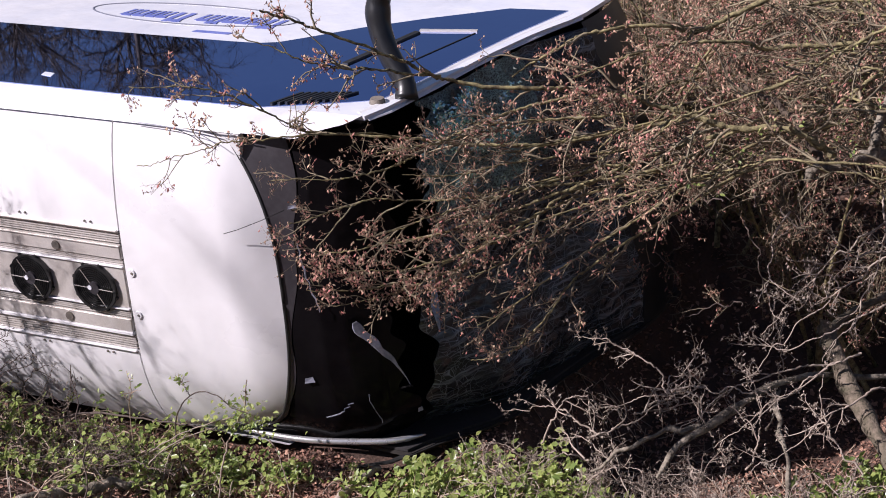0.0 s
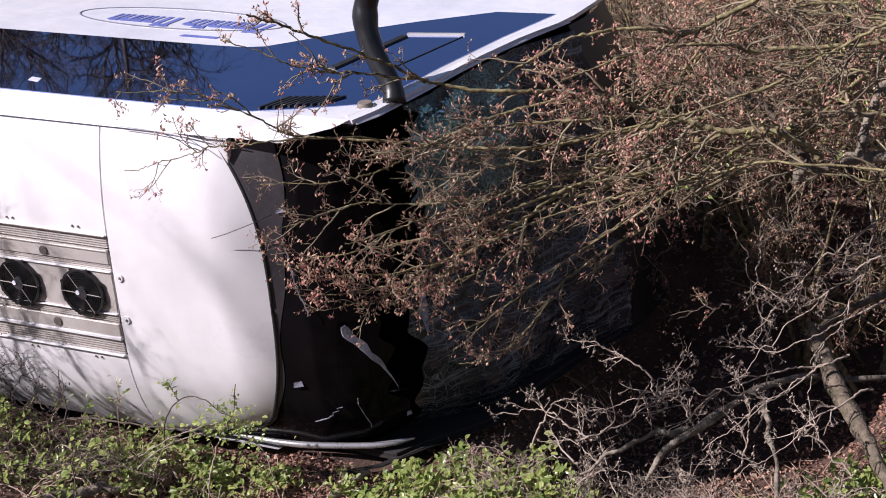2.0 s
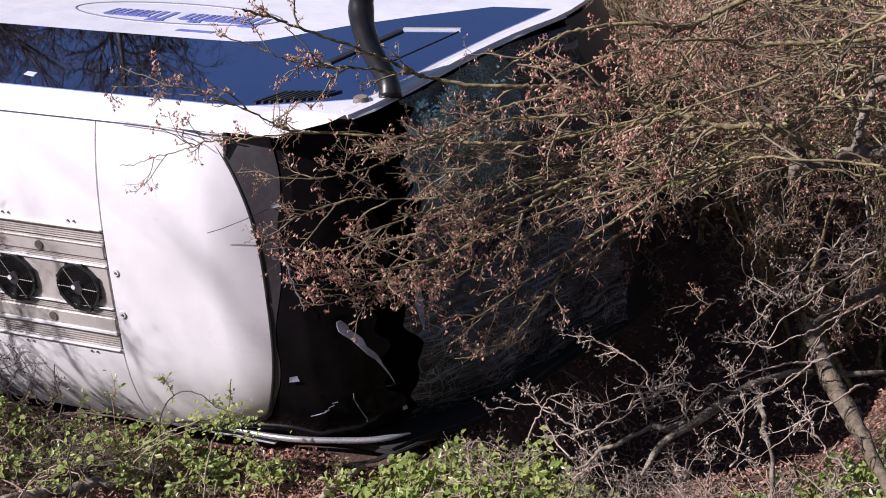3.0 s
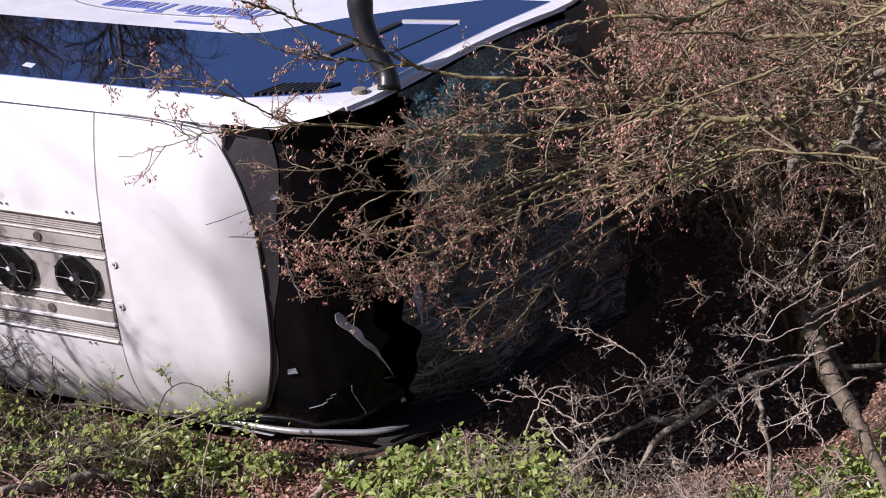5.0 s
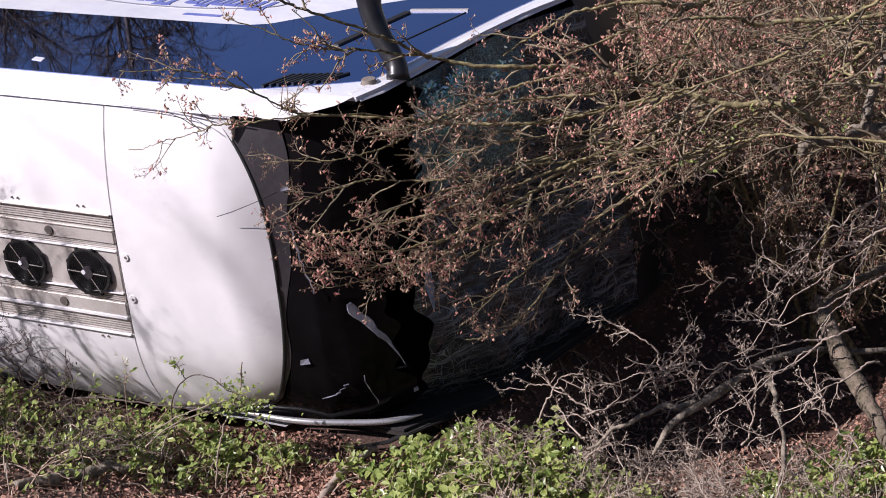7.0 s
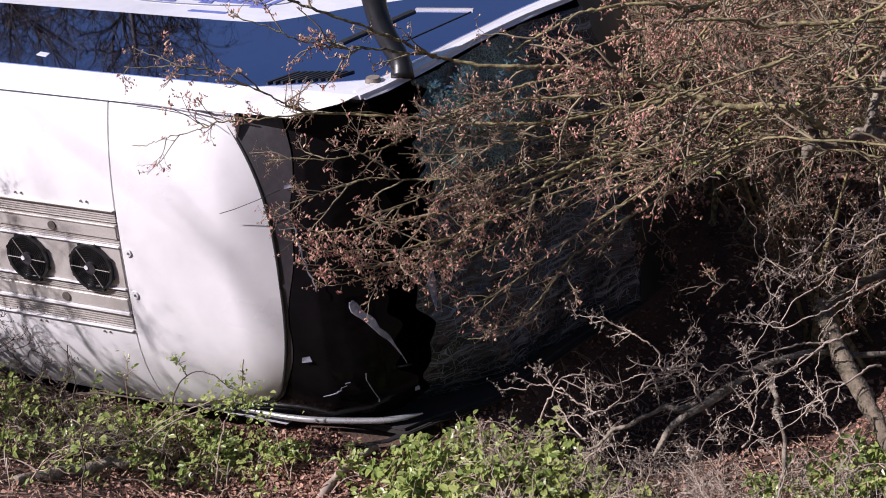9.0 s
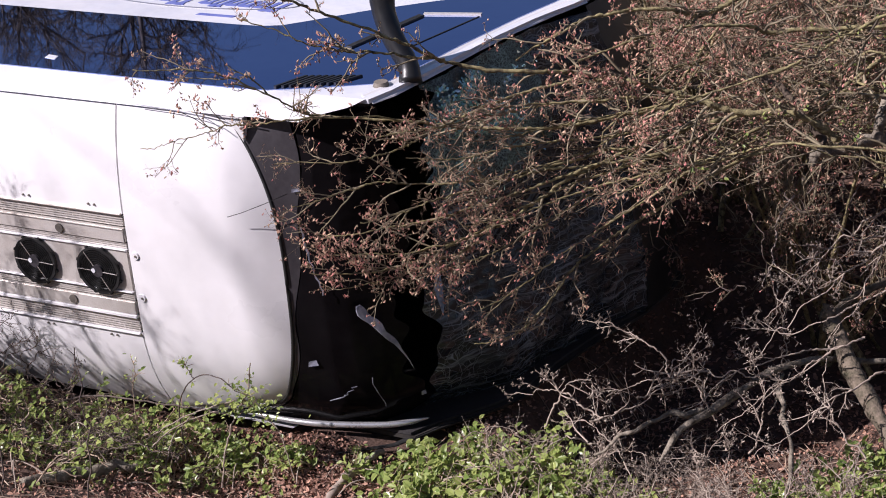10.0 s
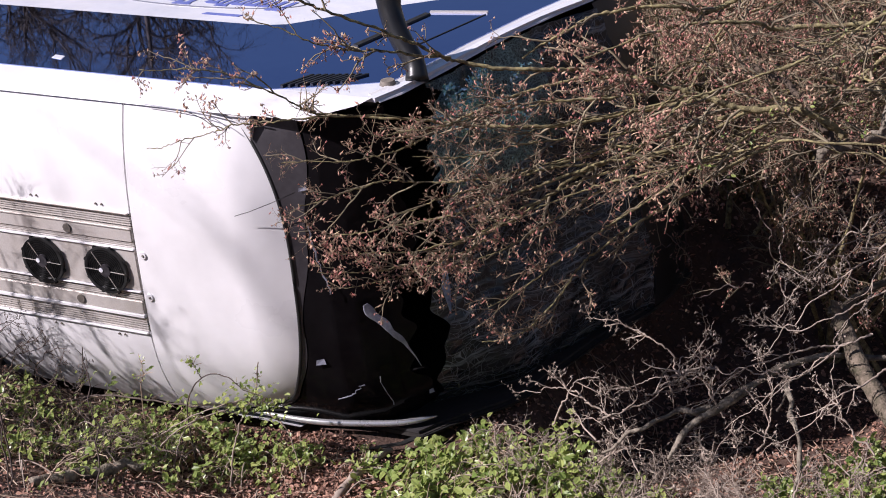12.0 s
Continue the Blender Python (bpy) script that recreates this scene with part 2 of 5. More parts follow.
def spline(pts, n):
    """n points on a smooth curve through pts."""
    pts = np.array(pts, float)
    P = np.vstack([2 * pts[0] - pts[1], pts, 2 * pts[-1] - pts[-2]])
    out = []
    for u in np.linspace(0, len(pts) - 1 - 1e-6, n):
        i, t = int(u), u - int(u)
        a, b, c, d = P[i:i + 4]
        out.append(0.5 * (2 * b + (c - a) * t + (2 * a - 5 * b + 4 * c - d) * t * t + (3 * b - a - 3 * c + d) * t ** 3))
    return np.array(out)


def grow(rng, P, R, per, length, angle, k, up, thin, wander=0.25, lo=0.15):
    """Side shoots on polylines: per of them on each, leaving at about that angle."""
    N, K = P.shape[:2]
    src = np.repeat(np.arange(N), per)
    t = lo + (1 - lo) * rng.random(len(src)) ** 0.85
    u = t * (K - 1)
    i = np.minimum(u.astype(int), K - 2)
    w = (u - i)[:, None]
    pos = P[src, i] * (1 - w) + P[src, i + 1] * w
    tan = P[src, i + 1] - P[src, i]
    tan /= np.linalg.norm(tan, axis=1, keepdims=True) + 1e-9
    rad = R[src, i] * (1 - w[:, 0]) + R[src, i + 1] * w[:, 0]
    side = rng.normal(size=(len(src), 3))
    side -= (side * tan).sum(1, keepdims=True) * tan
    side /= np.linalg.norm(side, axis=1, keepdims=True) + 1e-9
    a = np.radians(angle) * (0.6 + 0.8 * rng.random((len(src), 1)))
    d = np.cos(a) * tan + np.sin(a) * side
    d[:, 2] += up
    d /= np.linalg.norm(d, axis=1, keepdims=True)
    L = (length[0] + (length[1] - length[0]) * rng.random(len(src)) ** 1.5) * (1.1 - 0.45 * t)
    out = [pos]
    for _ in range(k - 1):
        d = d + rng.normal(size=d.shape) * wander
        d /= np.linalg.norm(d, axis=1, keepdims=True)
        out.append(out[-1] + d * (L / (k - 1))[:, None])
    Q = np.stack(out, 1)
    r0 = np.minimum(rad * 0.8, thin)
    S = r0[:, None] * np.linspace(1, 0.45, k)[None]
    return Q, S


def inside_coach(Q):
    """Which polylines run into the coach."""
    x, y, z = Q[..., 0], Q[..., 1], Q[..., 2]
    return ((x < np.interp(y, FRONT_Y, FRONT_X) + 0.42 * np.clip(y / 0.8, 0.25, 1)) & (y > -0.06) & (y < 3.6) & (z < 2.58)).any(1)


def under_canopy(Q):
    """Which polylines run into the coach or hang into the hollow under the bush."""
    x, y, z = Q[..., 0], Q[..., 1], Q[..., 2]
    low = np.interp(x + 0.5 * y, [2.2, 2.62, 3.0, 3.6], [1.50, 1.76, 2.08, 2.48]) - 0.43 * y + 0.08 * np.sin(3.7 * x) + 0.07 * np.sin(5.0 * y + 1)
    return inside_coach(Q) | ((x > 0.6) & (z < 1.02 - 0.3 * y)).any(1) | ((x > 1.95) & (y > -0.2) & (z < low)).any(1)


def before_screen(Q):
    """Which polylines run into the coach or hang down before the shattered pane."""
    x, y, z = Q[..., 0], Q[..., 1], Q[..., 2]
    return inside_coach(Q) | ((x > 0.6) & (z < 1.20 - 0.43 * y + 0.12 * np.clip((1.75 - x) / 0.4, 0, 1))).any(1)


def buds(rng, C, size):
    """Little eight-sided buds at the points C."""
    n = len(C)
    o = np.array([[0.8, 0, 0], [-0.8, 0, 0], [0, 0.8, 0], [0, -0.8, 0], [0, 0, 1.6], [0, 0, -1.2]])
    s = size * (0.55 + 0.8 * rng.random((n, 1, 1)))
    d = rng.normal(size=(n, 6, 3)) * 0.25
    a = rng.normal(size=(n, 3)) * 0.6          # each leans its own way
    o = o[None] + o[None, :, 2:] * np.concatenate([a[:, None, :2], np.zeros((n, 1, 1))], 2)
    V = C[:, None] + (o + d) * s
    f = np.array([[0, 2, 4], [2, 1, 4], [1, 3, 4], [3, 0, 4], [2, 0, 5], [1, 2, 5], [3, 1, 5], [0, 3, 5]])
    F = (np.arange(n) * 6)[:, None, None] + f[None]
    return V.reshape(-1, 3), F.reshape(-1, 3)


def leaves(rng, C, N, size):
    """Folded pointed leaves of six corners at the points C with normals about N."""
    n = len(C)
    N = N + rng.normal(size=(n, 3)) * 0.45
    N /= np.linalg.norm(N, axis=1, keepdims=True)
    A = np.cross(N, rng.normal(size=(n, 3)))
    A /= np.linalg.norm(A, axis=1, keepdims=True)
    B = np.cross(N, A)
    s = (size * (0.55 + 0.75 * rng.random(n)))[:, None]
    pts = []
    for a, b, h in ((0, 0, 0), (0.35, 0.33, 0.10), (0.75, 0.24, 0.08), (1.05, 0, -0.08), (0.75, -0.24, 0.08), (0.35, -0.33, 0.10)):
        pts.append(C + s * (a * A + b * B + h * N))
    V = np.stack(pts, 1).reshape(-1, 3)
    base = (np.arange(n) * 6)[:, None, None]
    F = (base + np.array([[0, 1, 2, 3], [0, 3, 4, 5]])[None]).reshape(-1, 4)
    return V, F


# ---- ground ----
def ground_height(x, y):
    x, y = np.asarray(x, float), np.asarray(y, float)
    bank = 0.42 * np.maximum(0, -0.55 - y) + 0.22 * np.maximum(0, -5 - y)
    bank = np.where(y < -12, 0.42 * 11.45 + 0.22 * 7, bank)
    far = 0.10 * np.clip(y - 3.2, 0, 25)
    lump = 0.05 * np.sin(1.7 * x + 0.6) * np.cos(1.3 * y) + 0.025 * np.sin(4.1 * x + 2.2 * y) + 0.015 * np.sin(9 * x - 5 * y)
    mound = 0.19 * np.clip(-0.35 - x, 0, 2.2) * np.clip((0.25 - y) / 0.35, 0, 1) * np.clip((y + 4.5) / 2.5, 0, 1)
    near = np.exp(-((x / 25) ** 2 + (y / 25) ** 2))
    def step(q):
        q = np.clip(q, 0, 1)
        return q * q * (3 - 2 * q)
    # added ditch: lowers the ground under the bush into the coach's shadow
    ditch = 0.75 * step((y - 0.5) / 0.75) * step((x - 1.2) / 0.6) * step((4.0 - x) / 0.8) * step((5.0 - y) / 1.6)
    return bank + far + mound + (lump - 0.055) * near - ditch


def build_ground():
    ax = np.concatenate([-np.geomspace(400, 9, 16), np.linspace(-8, 10, 150), np.geomspace(11, 400, 16)])
    ay = np.concatenate([-np.geomspace(400, 9, 16), np.linspace(-8, 10, 150), np.geomspace(11, 400, 16)])
    X, Y = np.meshgrid(ax, ay, indexing="ij")
    V = np.stack([X, Y, ground_height(X, Y)], -1).reshape(-1, 3)
    n = len(ay)
    i = np.arange((len(ax) - 1) * n).reshape(-1, n)[:, :-1].ravel()
    F = np.stack([i, i + n, i + n + 1, i + 1], -1)
    tagged(link_fast("ground", V, F, M_SOIL, None, "brown woodland soil with leaf mould on a bank", True), kind="structure", category="ground")


build_ground()

# ---- the overturned coach: x forward, y from the roof towards the wheels, z up; it lies on its side ----
ZC = 1.27                      # height of its middle line above the ground
HALF = 1.25                    # half its width
REAR = -9.6
ROLL = 0.055                   # how far the roof cap rolls over at its front edge


def roof_y(u):
    sag = 0.11 * np.clip((-np.asarray(u, float) - 0.5) / 0.69, 0, 1) ** 2
    return roof_half(u) + sag


def roof_half(u):
    u = np.abs(u)
    return np.where(u < 1.19, 0.135 * (u / 1.19) ** 3.0, 0.135 + 0.292 * np.clip((u - 1.19) / 0.058, 0, 1) ** 1.7)


def cap_edge(u):
    """Where the roof ends above the windscreen."""
    return 0.175 - 0.20 * (np.abs(u) / 0.95) ** 3 - 0.45 * np.clip((-np.asarray(u, float) - 0.88) / 0.31, 0, 1) ** 2


def droop(x):
    return 0.06 * np.clip((x + 0.95) / 1.15, 0, 1.3) ** 2


FRONT_Y = np.array([0.0, 0.05, 0.12, 0.35, 0.68, 1.09, 1.75, 2.3, 2.7, 3.4])
FRONT_X = np.array([-0.30, 0.05, 0.42, 0.70, 0.81, 0.89, 1.0, 1.14, 1.30, 1.36])


def front_side(y):
    return np.interp(y, FRONT_Y, FRONT_X)


def bulge(u, v):
    """The lower half of the front is pushed forward."""
    v = np.asarray(v, float)
    return (0.20 * np.clip(v / 0.35, 0, 1) + 0.20 * np.clip((v - 0.27) / 0.16, 0, 1)) * np.clip((-np.asarray(u, float) - 0.2) / 1.0, 0, 1)


def screen(u, v):
    """The windscreen's surface: u across, v from the roof (0) to the dashboard (1)."""
    u, v = np.asarray(u, float), np.asarray(v, float)
    e = cap_edge(u)
    ye = roof_y(np.clip(u, -1.19, 1.19)) + droop(e) + ROLL
    y = ye + (2.72 - ye) * v
    xb = 1.30 + 0.26 * (1 - (np.abs(u) / 1.2) ** 2.4)
    mid = np.interp(v, [0, 0.03, 0.06, 0.11, 0.24, 0.39, 0.64, 0.85, 1], [0, 0.17, 0.27, 0.39, 0.55, 0.64, 0.76, 0.87, 1])
    edge = np.interp(v, [0, 0.03, 0.08, 0.21, 0.37, 0.62, 0.84, 1], [0.0, 0.46, 0.595, 0.66, 0.715, 0.785, 0.875, 1])
    g = mid + (edge - mid) * (np.abs(u) / 1.2) ** 3
    return np.stack([e + (xb - e) * g + bulge(u, v), y, u + ZC], -1)


def sheet(name, U, first, last, rows, mat, parent, lift=0.0, crumple=0.0, label="", thick=0.006, power=1.0):
    """A piece of the windscreen's surface between the edges first(u) and last(u)."""
    W = np.linspace(0, 1, rows) ** power
    G = np.zeros((len(U), rows, 3))
    for i, u in enumerate(U):
        a, b = first(u), last(u)
        V = a + (b - a) * W
        P = screen(np.full(rows, u), V)
        if crumple:
            for j in range(rows):
                q = Vector((u * 2.2, V[j] * 4.5, 3.1))
                P[j, 0] += crumple * (noise.noise(q) + 0.5 * noise.noise(q * 3.1) + 0.25 * noise.noise(q * 9))
        G[i] = P
    G[..., 0] += lift
    return plate(name, G, (-thick, thick, 0), mat, parent, label)


def strip_on(name, pts, width, up, mat, parent, thick=0.012, label=""):
    """A flat raised band along points, up its normal."""
    pts = np.array(pts, float)
    T = np.gradient(pts, axis=0)
    S = np.cross(T, np.array(up, float))
    S /= np.linalg.norm(S, axis=1, keepdims=True)
    w = (np.full(len(pts), width) if np.isscalar(width) else np.array(width))[:, None] / 2
    upv = np.array(up, float) * thick
    ring = np.stack([pts - S * w, pts - S * w * 0.85 + upv, pts + S * w * 0.85 + upv, pts + S * w], 1)
    n = len(pts)
    faces = [(i * 4 + j, i * 4 + 4 + j, i * 4 + 4 + (j + 1) % 4, i * 4 + (j + 1) % 4) for i in range(n - 1) for j in range(4)]
    faces += [(0, 1, 2, 3), (n * 4 - 1, n * 4 - 2, n * 4 - 3, n * 4 - 4)]
    return link(name, ring.reshape(-1, 3), faces, mat, parent, label)


def plate(name, G, inward, mat, parent, label=""):
    """A curved plate from a grid of points, its back moved inward; the rim has corners of its own."""
    m, n = G.shape[:2]
    H = G + np.array(inward, float)
    i = np.arange((m - 1) * n).reshape(-1, n)[:, :-1].ravel()
    top = np.stack([i, i + n, i + n + 1, i + 1], -1)
    V, F = [G.reshape(-1, 3), H.reshape(-1, 3)], [top, top[:, ::-1] + m * n]
    base = 2 * m * n
    for a, b in ((G[0], H[0]), (G[-1], H[-1]), (G[:, 0], H[:, 0]), (G[:, -1], H[:, -1])):
        k = len(a)
        j = np.arange(k - 1)
        V += [a, b]
        F.append(np.stack([j, j + 1, j + 1 + k, j + k], -1) + base)
        base += 2 * k
    return link_fast(name, np.concatenate(V), np.concatenate(F), mat, parent, label, True)


def roof_sheet(name, x_of, us, nx, mat, parent, label="", skin=0.02, roll=0.0):
    """A piece of the roof's skin; x_of(u) gives its ends."""
    grid = []
    for u in us:
        a, b = x_of(u)
        xs = np.linspace(a, b, nx)
        grid.append(np.stack([xs, roof_y(u) + droop(xs) + roll * np.clip((xs - b + 0.38) / 0.38, 0, 1) ** 2.2, np.full(nx, u + ZC)], -1))
    return plate(name, np.array(grid), (0, skin, 0), mat, parent, label)


def build_coach():
    coach = thing("coach", "white overturned touring coach lying on its side with smashed windscreen", "coach")
    roof_u = np.concatenate([np.linspace(-1.19, -0.5, 14), np.linspace(-0.46, 0.44, 10), np.linspace(0.5, 1.188, 14)])
    upper = np.array([u for u in roof_u if u >= 0.43])
    lower = np.array([u for u in roof_u if u <= -0.45])
    AX = -0.985
    roof_sheet("roof_panel", lambda u: (REAR, AX - 0.012), np.concatenate([[0.43], upper[upper > 0.435]]), 40, M_WHITE, coach)
    roof_sheet("roof_panel", lambda u: (REAR, AX - 0.012), np.concatenate([lower[lower < -0.49], [-0.485]]), 40, M_WHITE, coach)
    roof_sheet("roof_cap", lambda u: (AX, cap_edge(u)), roof_u, 26, M_WHITE, coach, "smooth white moulded roof cap over the windscreen", roll=ROLL)
    # rounded shoulders between roof and sides
    for s in (1, -1):
        us = s * np.array([1.19, 1.2, 1.212, 1.224, 1.236, 1.244, 1.248])
        prof = np.stack([roof_y(us), us], -1)
        prof = np.vstack([prof, [0.47 if s > 0 else 0.56, s * 1.25]])
        rows = []
        for y, u in prof:
            xs = np.concatenate([np.linspace(REAR, -0.4, 30), np.linspace(-0.3, 1, 14)])
            end = float(front_side(y)) - 0.02 if s > 0 else -0.02
            xs = np.where(xs > -0.35, -0.3 + (xs + 0.3) / 1.3 * (end + 0.3), xs)
            rows.append(np.stack([xs, np.full(len(xs), y) , np.full(len(xs), u + ZC)], -1))
        G = np.array(rows)
        nx = G.shape[1]
        i = np.arange((len(prof) - 1) * nx).reshape(-1, nx)[:, :-1].ravel()
        link("shoulder", G.reshape(-1, 3), np.stack([i, i + nx, i + nx + 1, i + 1], -1), M_WHITE, coach, "", True)
    # dark seams
    xs = np.linspace(REAR, 0.02, 40)
    strip_on("seam", np.stack([xs, np.full(40, 0.118) + droop(xs) * 0, np.full(40, 1.193 + ZC)], -1), 0.009, (0, -0.8, 0.6), M_LINE, coach, 0.002)
    # sides
    side_y = np.linspace(0.47, 3.4, 16)
    outline = [(REAR, 0.47)] + [(float(front_side(y)), y) for y in side_y] + [(REAR, 3.4)]
    part("side_panel", slab(outline, 0.03, ZC + HALF), M_SIDE, coach, "glossy white upper flank with blue markings")
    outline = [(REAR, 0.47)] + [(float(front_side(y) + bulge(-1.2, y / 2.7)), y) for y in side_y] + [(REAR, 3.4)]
    part("side_panel", slab(outline, 0.03, ZC - HALF + 0.03), M_GRIME_SHADE, coach, "grimy lower flank pressed into the soil, coloured near-black for shade")
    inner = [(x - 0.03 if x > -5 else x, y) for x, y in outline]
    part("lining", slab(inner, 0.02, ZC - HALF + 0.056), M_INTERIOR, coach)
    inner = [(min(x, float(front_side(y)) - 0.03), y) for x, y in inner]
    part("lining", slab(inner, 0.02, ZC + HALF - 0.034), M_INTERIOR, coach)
    bm = bmesh.new()
    box(bm, (REAR - 0.03, 0.05, ZC - 1.2), (REAR, 3.4, ZC + 1.2), 0.01)
    part("rear_wall", bm, M_WHITE, coach)
    bm = bmesh.new()
    box(bm, (REAR, 3.3, ZC - 1.2), (1.2, 3.38, ZC + 1.2), 0.01)
    part("underfloor", bm, M_DIRT, coach)
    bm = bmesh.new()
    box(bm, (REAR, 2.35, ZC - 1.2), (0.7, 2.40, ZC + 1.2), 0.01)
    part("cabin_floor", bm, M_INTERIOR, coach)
    # nose below the windscreen
    UU, K = np.linspace(-1.2, 1.2, 13), 6
    rows = []
    for u in UU:
        top = screen(u, 1.0)
        rows.append([(top[0] + 0.05 * math.sin(k / (K - 1) * math.pi), 2.72 + 0.68 * k / (K - 1), u + ZC) for k in range(K)])
    G = np.array(rows)
    i = np.arange(12 * K).reshape(-1, K)[:, :-1].ravel()
    link("nose_panel", G.reshape(-1, 3), np.stack([i, i + K, i + K + 1, i + 1], -1), M_BLACK, coach, "", True)
    # windows of the upper flank
    zt = ZC + HALF + 0.005
    w1 = [(-3.35, 0.43), (-0.30, 0.43), (0.0, 0.45), (0.25, 0.55), (0.50, 0.66), (0.70, 0.76), (0.78, 1.1), (0.86, 1.55), (1.00, 2.2), (1.17, 2.80), (0.72, 2.76),
          (0.23, 2.42), (-0.17, 2.10), (-0.47, 1.80), (-0.62, 1.66), (-0.77, 1.61), (-1.0, 1.60), (-3.35, 1.60)]
    part("side_window", slab(w1, 0.008, zt), M_GLASSDARK, coach, "dark tinted side glass mirroring bare trees")
    for k in range(3):
        a = -3.37 - 2.0 * k
        part("side_window", slab([(a - 1.98, 0.43), (a, 0.43), (a, 1.60), (a - 1.98, 1.60)], 0.008, zt), M_GLASSDARK, coach)
    # white corner of the shoulder over the dark band, and the fine joint that runs into it
    bm = bmesh.new()
    face = bm.faces.new([bm.verts.new(q) for q in ((-0.20, 0.150, 2.452), (-0.02, 0.150, 2.455), (-0.015, 0.150, 2.40), (-0.03, 0.150, 2.275), (-0.075, 0.150, 2.345), (-0.135, 0.150, 2.405))])
    for v in bmesh.ops.extrude_face_region(bm, geom=[face])["geom"]:
        if isinstance(v, bmesh.types.BMVert):
            v.co.y += 0.05
    part("shoulder_corner", bm, M_WHITE, coach, "white moulded corner")
    p = spline([(-0.80, 0.094, 2.478), (-0.50, 0.098, 2.464), (-0.28, 0.100, 2.436), (-0.15, 0.112, 2.36)], 16)
    strip_on("seam", p, 0.005, (0, -0.9, 0.44), M_LINE, coach, 0.002)
    # windscreen pillars
    for s in (1, -1):
        ys = np.array([0.12, 0.2, 0.35, 0.5, 0.68, 0.9, 1.2, 1.6, 2.0, 2.4, 2.75])[3 if s > 0 else 0:]
        pts = np.stack([front_side(ys) - 0.035, ys, np.full(len(ys), ZC + s * 1.235)], -1)
        if s < 0:
            pts[:, 0] += bulge(-1.2, ys / 2.7)
        strip_on("pillar", pts, np.interp(ys, [0.12, 0.3, 0.6, 2.75], [0.02, 0.08, 0.13, 0.10]), (0.35, 0, 0.94 * s), M_WHITE if s > 0 else M_RUBBER, coach, 0.006, "white windscreen pillar" if s > 0 else "black windscreen edge")
    p = spline([(-0.38, 0.27, ZC - 1.145), (-0.05, 0.27, ZC - 1.145), (0.2, 0.30, ZC - 1.145), (0.48, 0.38, ZC - 1.145), (0.7, 0.47, ZC - 1.145), (0.88, 0.62, ZC - 1.145)], 20)
    tube("bright_strip", p, np.interp(np.linspace(0, 1, 20), [0, 0.3, 0.9, 1], [0.014, 0.024, 0.022, 0.006]), M_CHROME, coach, 10, "scuffed bright metal windscreen strip")
    # gasket round the roof cap
    us = np.linspace(-1.17, 1.17, 50)
    E = screen(us, np.zeros(50)) + np.array([0.012, 0.004, 0])
    v, f = tubes(E[None], np.full((1, 50), 0.013), 6)
    link("gasket", v, f, M_RUBBER, coach, "black rubber gasket", True)
    # windscreen: a dark upper band, torn, and the crazed laminated pane
    U = np.linspace(-1.17, 1.17, 61)

    def torn(u):
        return 0.25 + 0.025 * math.sin(3.1 * u - 0.4) + 0.012 * math.sin(9 * u) + 0.01 * math.sin(23 * u)

    def upper_edge(u):
        return 0.165 + 0.02 * math.sin(4 * u) + 0.015 * math.sin(11 * u) + 0.01 * math.sin(29 * u + 1)
    sheet("visor_band", np.linspace(-1.17, 1.17, 121), lambda u: 0.0, lambda u: 0.0045 + 0.0175 * min(1.0, max(0.0, u + 0.3)) + 0.0015 * math.sin(9 * u), 14, M_VISOR, coach, 0.003, 0.0, "dark grey band under the roof cap", power=2.0)
    sheet("upper_pane", np.linspace(-1.17, 1.17, 161), lambda u: 0.0058 + 0.0175 * min(1.0, max(0.0, u + 0.3)) + 0.0015 * math.sin(9 * u), upper_edge, 40, M_GLOSSBLACK, coach, 0.0, 0.008, "glossy black upper windscreen band with a torn edge", power=2.0)
    sheet("windscreen", np.linspace(-1.27, 0.42, 150), lambda u: torn(u) - 0.05 * min(1.0, max(0.0, (-u - 0.5) / 0.6)), lambda u: 1.0, 90, M_CRACK, coach, 0.0, 0.045, "shattered laminated windscreen sagging inward")
    sheet("windscreen", np.linspace(0.42, 1.17, 40), lambda u: 0.73 + 0.02 * math.sin(9 * u), lambda u: 1.0, 30, M_CRACK, coach, 0.0, 0.07)
    sheet("crazed_pane", np.linspace(0.40, 1.17, 90), lambda u: 0.30 + 0.03 * math.sin(7 * u) + 0.015 * math.sin(31 * u) + 0.01 * math.sin(53 * u), lambda u: 0.76, 50, M_CRUMB, coach, 0.0, 0.05, "crazed green corner of the windscreen")

    rng = np.random.default_rng(8)
    n = 9000
    u, v = rng.normal(0.84, 0.17, n).clip(0.3, 1.14), rng.normal(0.42, 0.10, n).clip(0.2, 0.76)
    keep = np.array([noise.noise(Vector((a * 7, b * 13, 0.5))) + 0.6 * noise.noise(Vector((a * 19, b * 31, 2.5))) for a, b in zip(u, v)]) > 0.10 + 0.6 * (v < 0.33)
    u, v = u[keep], v[keep]
    n = len(u)
    C = screen(u, v) + np.array([0.095, -0.045, 0]) + rng.normal(size=(n, 3)) * 0.015
    q = rng.normal(size=(n, 4, 3)) * 0.0095
    tagged(link_fast("crumbled_glass", (C[:, None] + q).reshape(-1, 3), (np.arange(n) * 4)[:, None, None].repeat(4, 1).reshape(-1, 1) + np.tile(np.array([[0, 1, 2], [0, 2, 3], [0, 3, 1], [1, 3, 2]]), (n, 1)), M_SPARK, coach, "greenish crumbs of broken glass, coloured bright as if sunlit"), kind="stuff")

